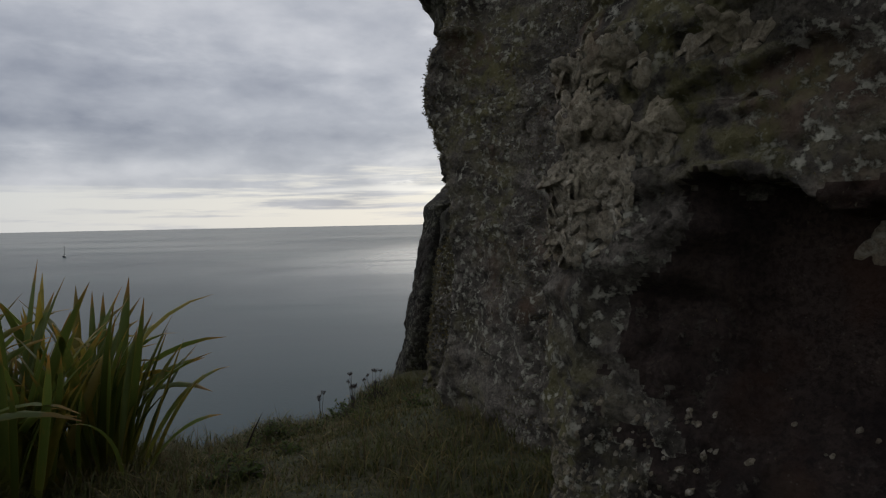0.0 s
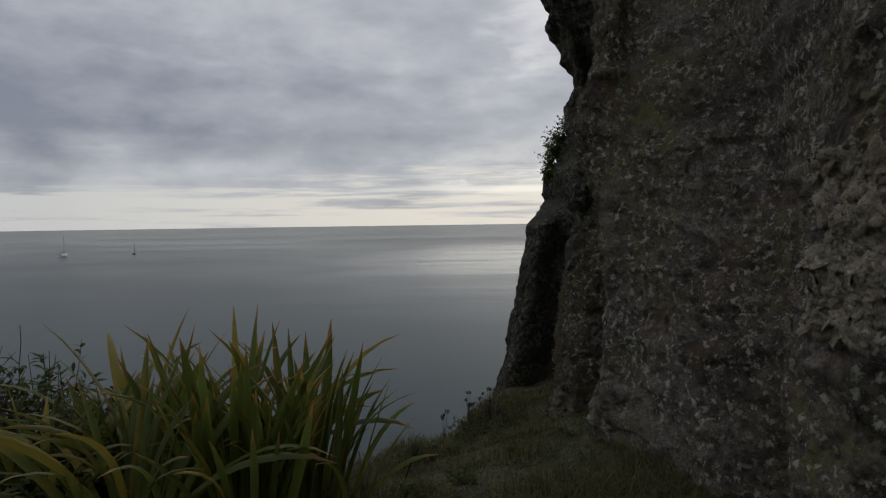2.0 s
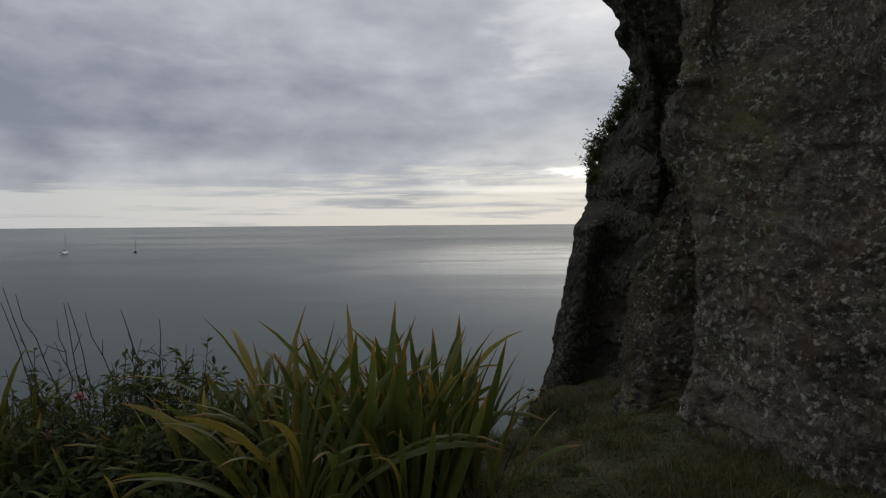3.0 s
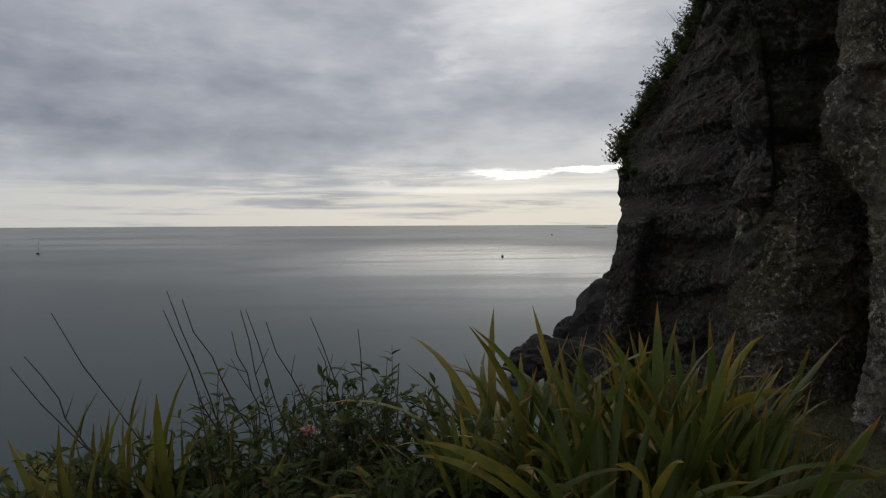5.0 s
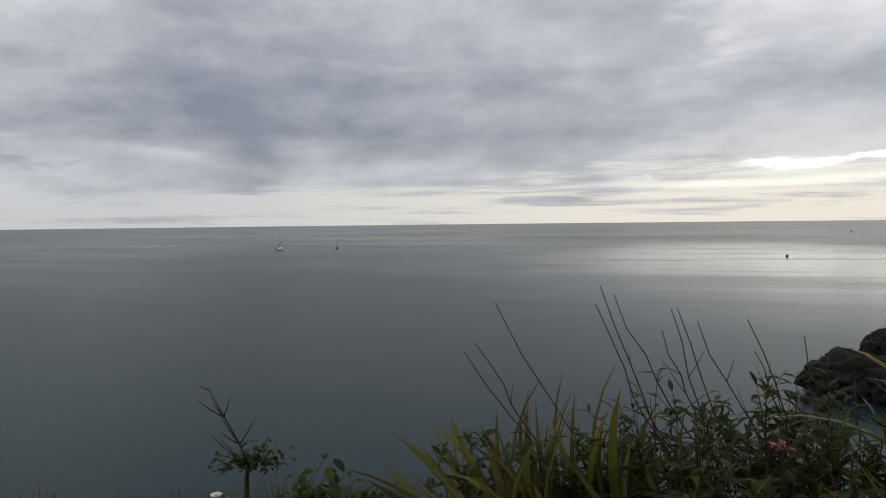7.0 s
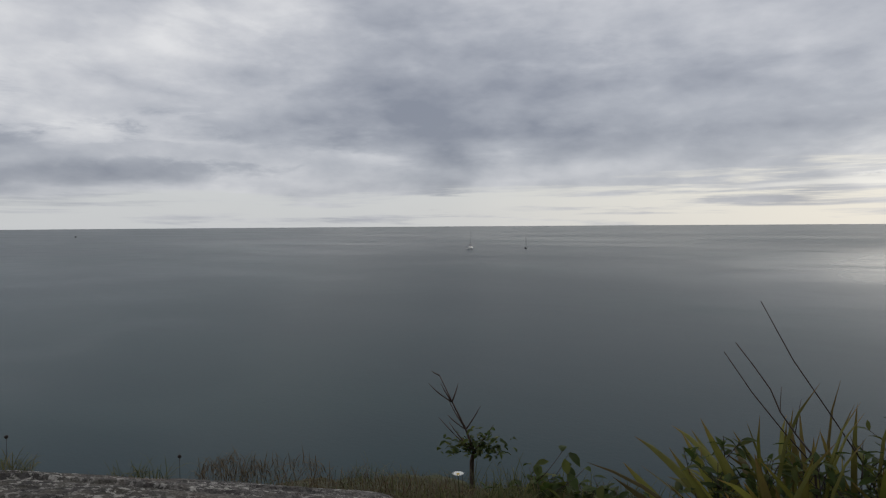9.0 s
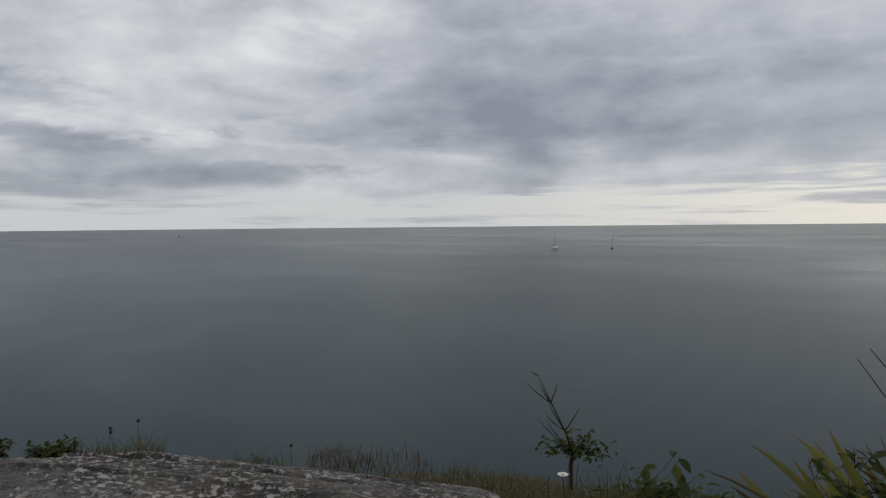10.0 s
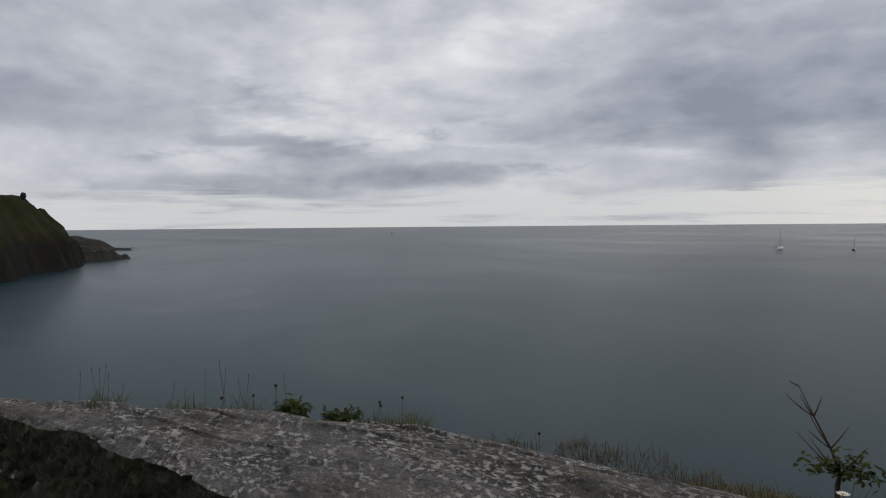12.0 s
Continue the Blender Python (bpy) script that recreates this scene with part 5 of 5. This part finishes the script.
def box_mesh(name, size, mat, bevel=0.05):
    bm = bmesh.new()
    bmesh.ops.create_cube(bm, size=1)
    for v in bm.verts:
        v.co = Vector((v.co.x * size[0], v.co.y * size[1], v.co.z * size[2]))
    bmesh.ops.bevel(bm, geom=bm.edges[:], offset=bevel, segments=2, affect="EDGES")
    me = bpy.data.meshes.new(name)
    bm.to_mesh(me)
    bm.free()
    me.materials.append(mat)
    return me


def yacht(x, y, heading, length, mast, paint, label, sail=True):
    boat = thing("sailing_boat", label, "boat", "moored boats", at=(x, y, SEA + 0.05), rz=heading)
    h = part("hull", mesh_of("hull", *hull(length, length * 0.32, length * 0.13), paint, True), boat)
    part("cabin", box_mesh("cabin", (length * 0.36, length * 0.2, length * 0.08), CABIN, 0.08), boat, pose(length * 0.06, 0, length * 0.17))
    m = part("mast", mesh_of("mast", *tube([(0, 0, 0), (0, 0, mast * 0.5), (0, 0, mast)], [0.10, 0.09, 0.06], 6), SPAR, True), boat, pose(length * 0.1, 0, length * 0.12))
    part("spreader", mesh_of("spreader", *tube([(0, -0.7, 0), (0, 0, 0.05), (0, 0.7, 0)], [0.03] * 3, 4), SPAR), m, pose(0, 0, mast * 0.62))
    if sail:
        part("furled_sail", mesh_of("furled_sail", *tube([(0, 0, 0), (-length * 0.2, 0, 0.02), (-length * 0.4, 0, 0)], [0.16, 0.2, 0.1], 7), COVER, True), boat, pose(length * 0.1, 0, length * 0.3))
    for a in (-0.5, 0.5):
        part("stay", mesh_of("stay", *tube([(length * a, 0, length * 0.14), (length * 0.1, 0, length * 0.12 + mast)], [0.022, 0.022], 3), SPAR), boat)
    return boat


yacht(-228, 335.5, 97, 8.0, 10.5, HULL_WHITE, "white-hulled sailing boat at anchor with sail furled")
yacht(-196.7, 351.3, 110, 5.0, 7.5, HULL_DARK, "small dark-hulled sailing boat at anchor", False)


def buoy(x, y, size):
    b = thing("buoy", "dark round mooring buoy floating on the sea", "buoy", "buoys", at=(x, y, SEA))
    bm = bmesh.new()
    bmesh.ops.create_uvsphere(bm, u_segments=14, v_segments=9, radius=size)
    me = bpy.data.meshes.new("float")
    bm.to_mesh(me)
    bm.free()
    me.materials.append(HULL_DARK)
    part("float", me, b, pose(0, 0, size * 0.35))
    part("ring", mesh_of("ring", *tube([(0, 0, size * 1.2), (0, 0, size * 1.6)], [0.08, 0.06], 6), SPAR), b)


buoy(43.1, 292.5, 0.6)
buoy(-1000, 440, 1.4)
buoy(190, 810, 1.0)
reef = thing("reef", "low dark reef far out on the sea", "rock", at=(640, 2080, SEA))
part("rock_face", boulder_mesh("reef", 1.0, 33, WET, 3, (42, 12, 1.6)), reef)
ruin = thing("ruined_wall", "small ruined stone wall on top of the headland", "ruin", at=(-262, -22.5, 12.4))
part("masonry", boulder_mesh("ruin", 1.0, 35, WET, 3, (0.7, 0.8, 1.3)), ruin)
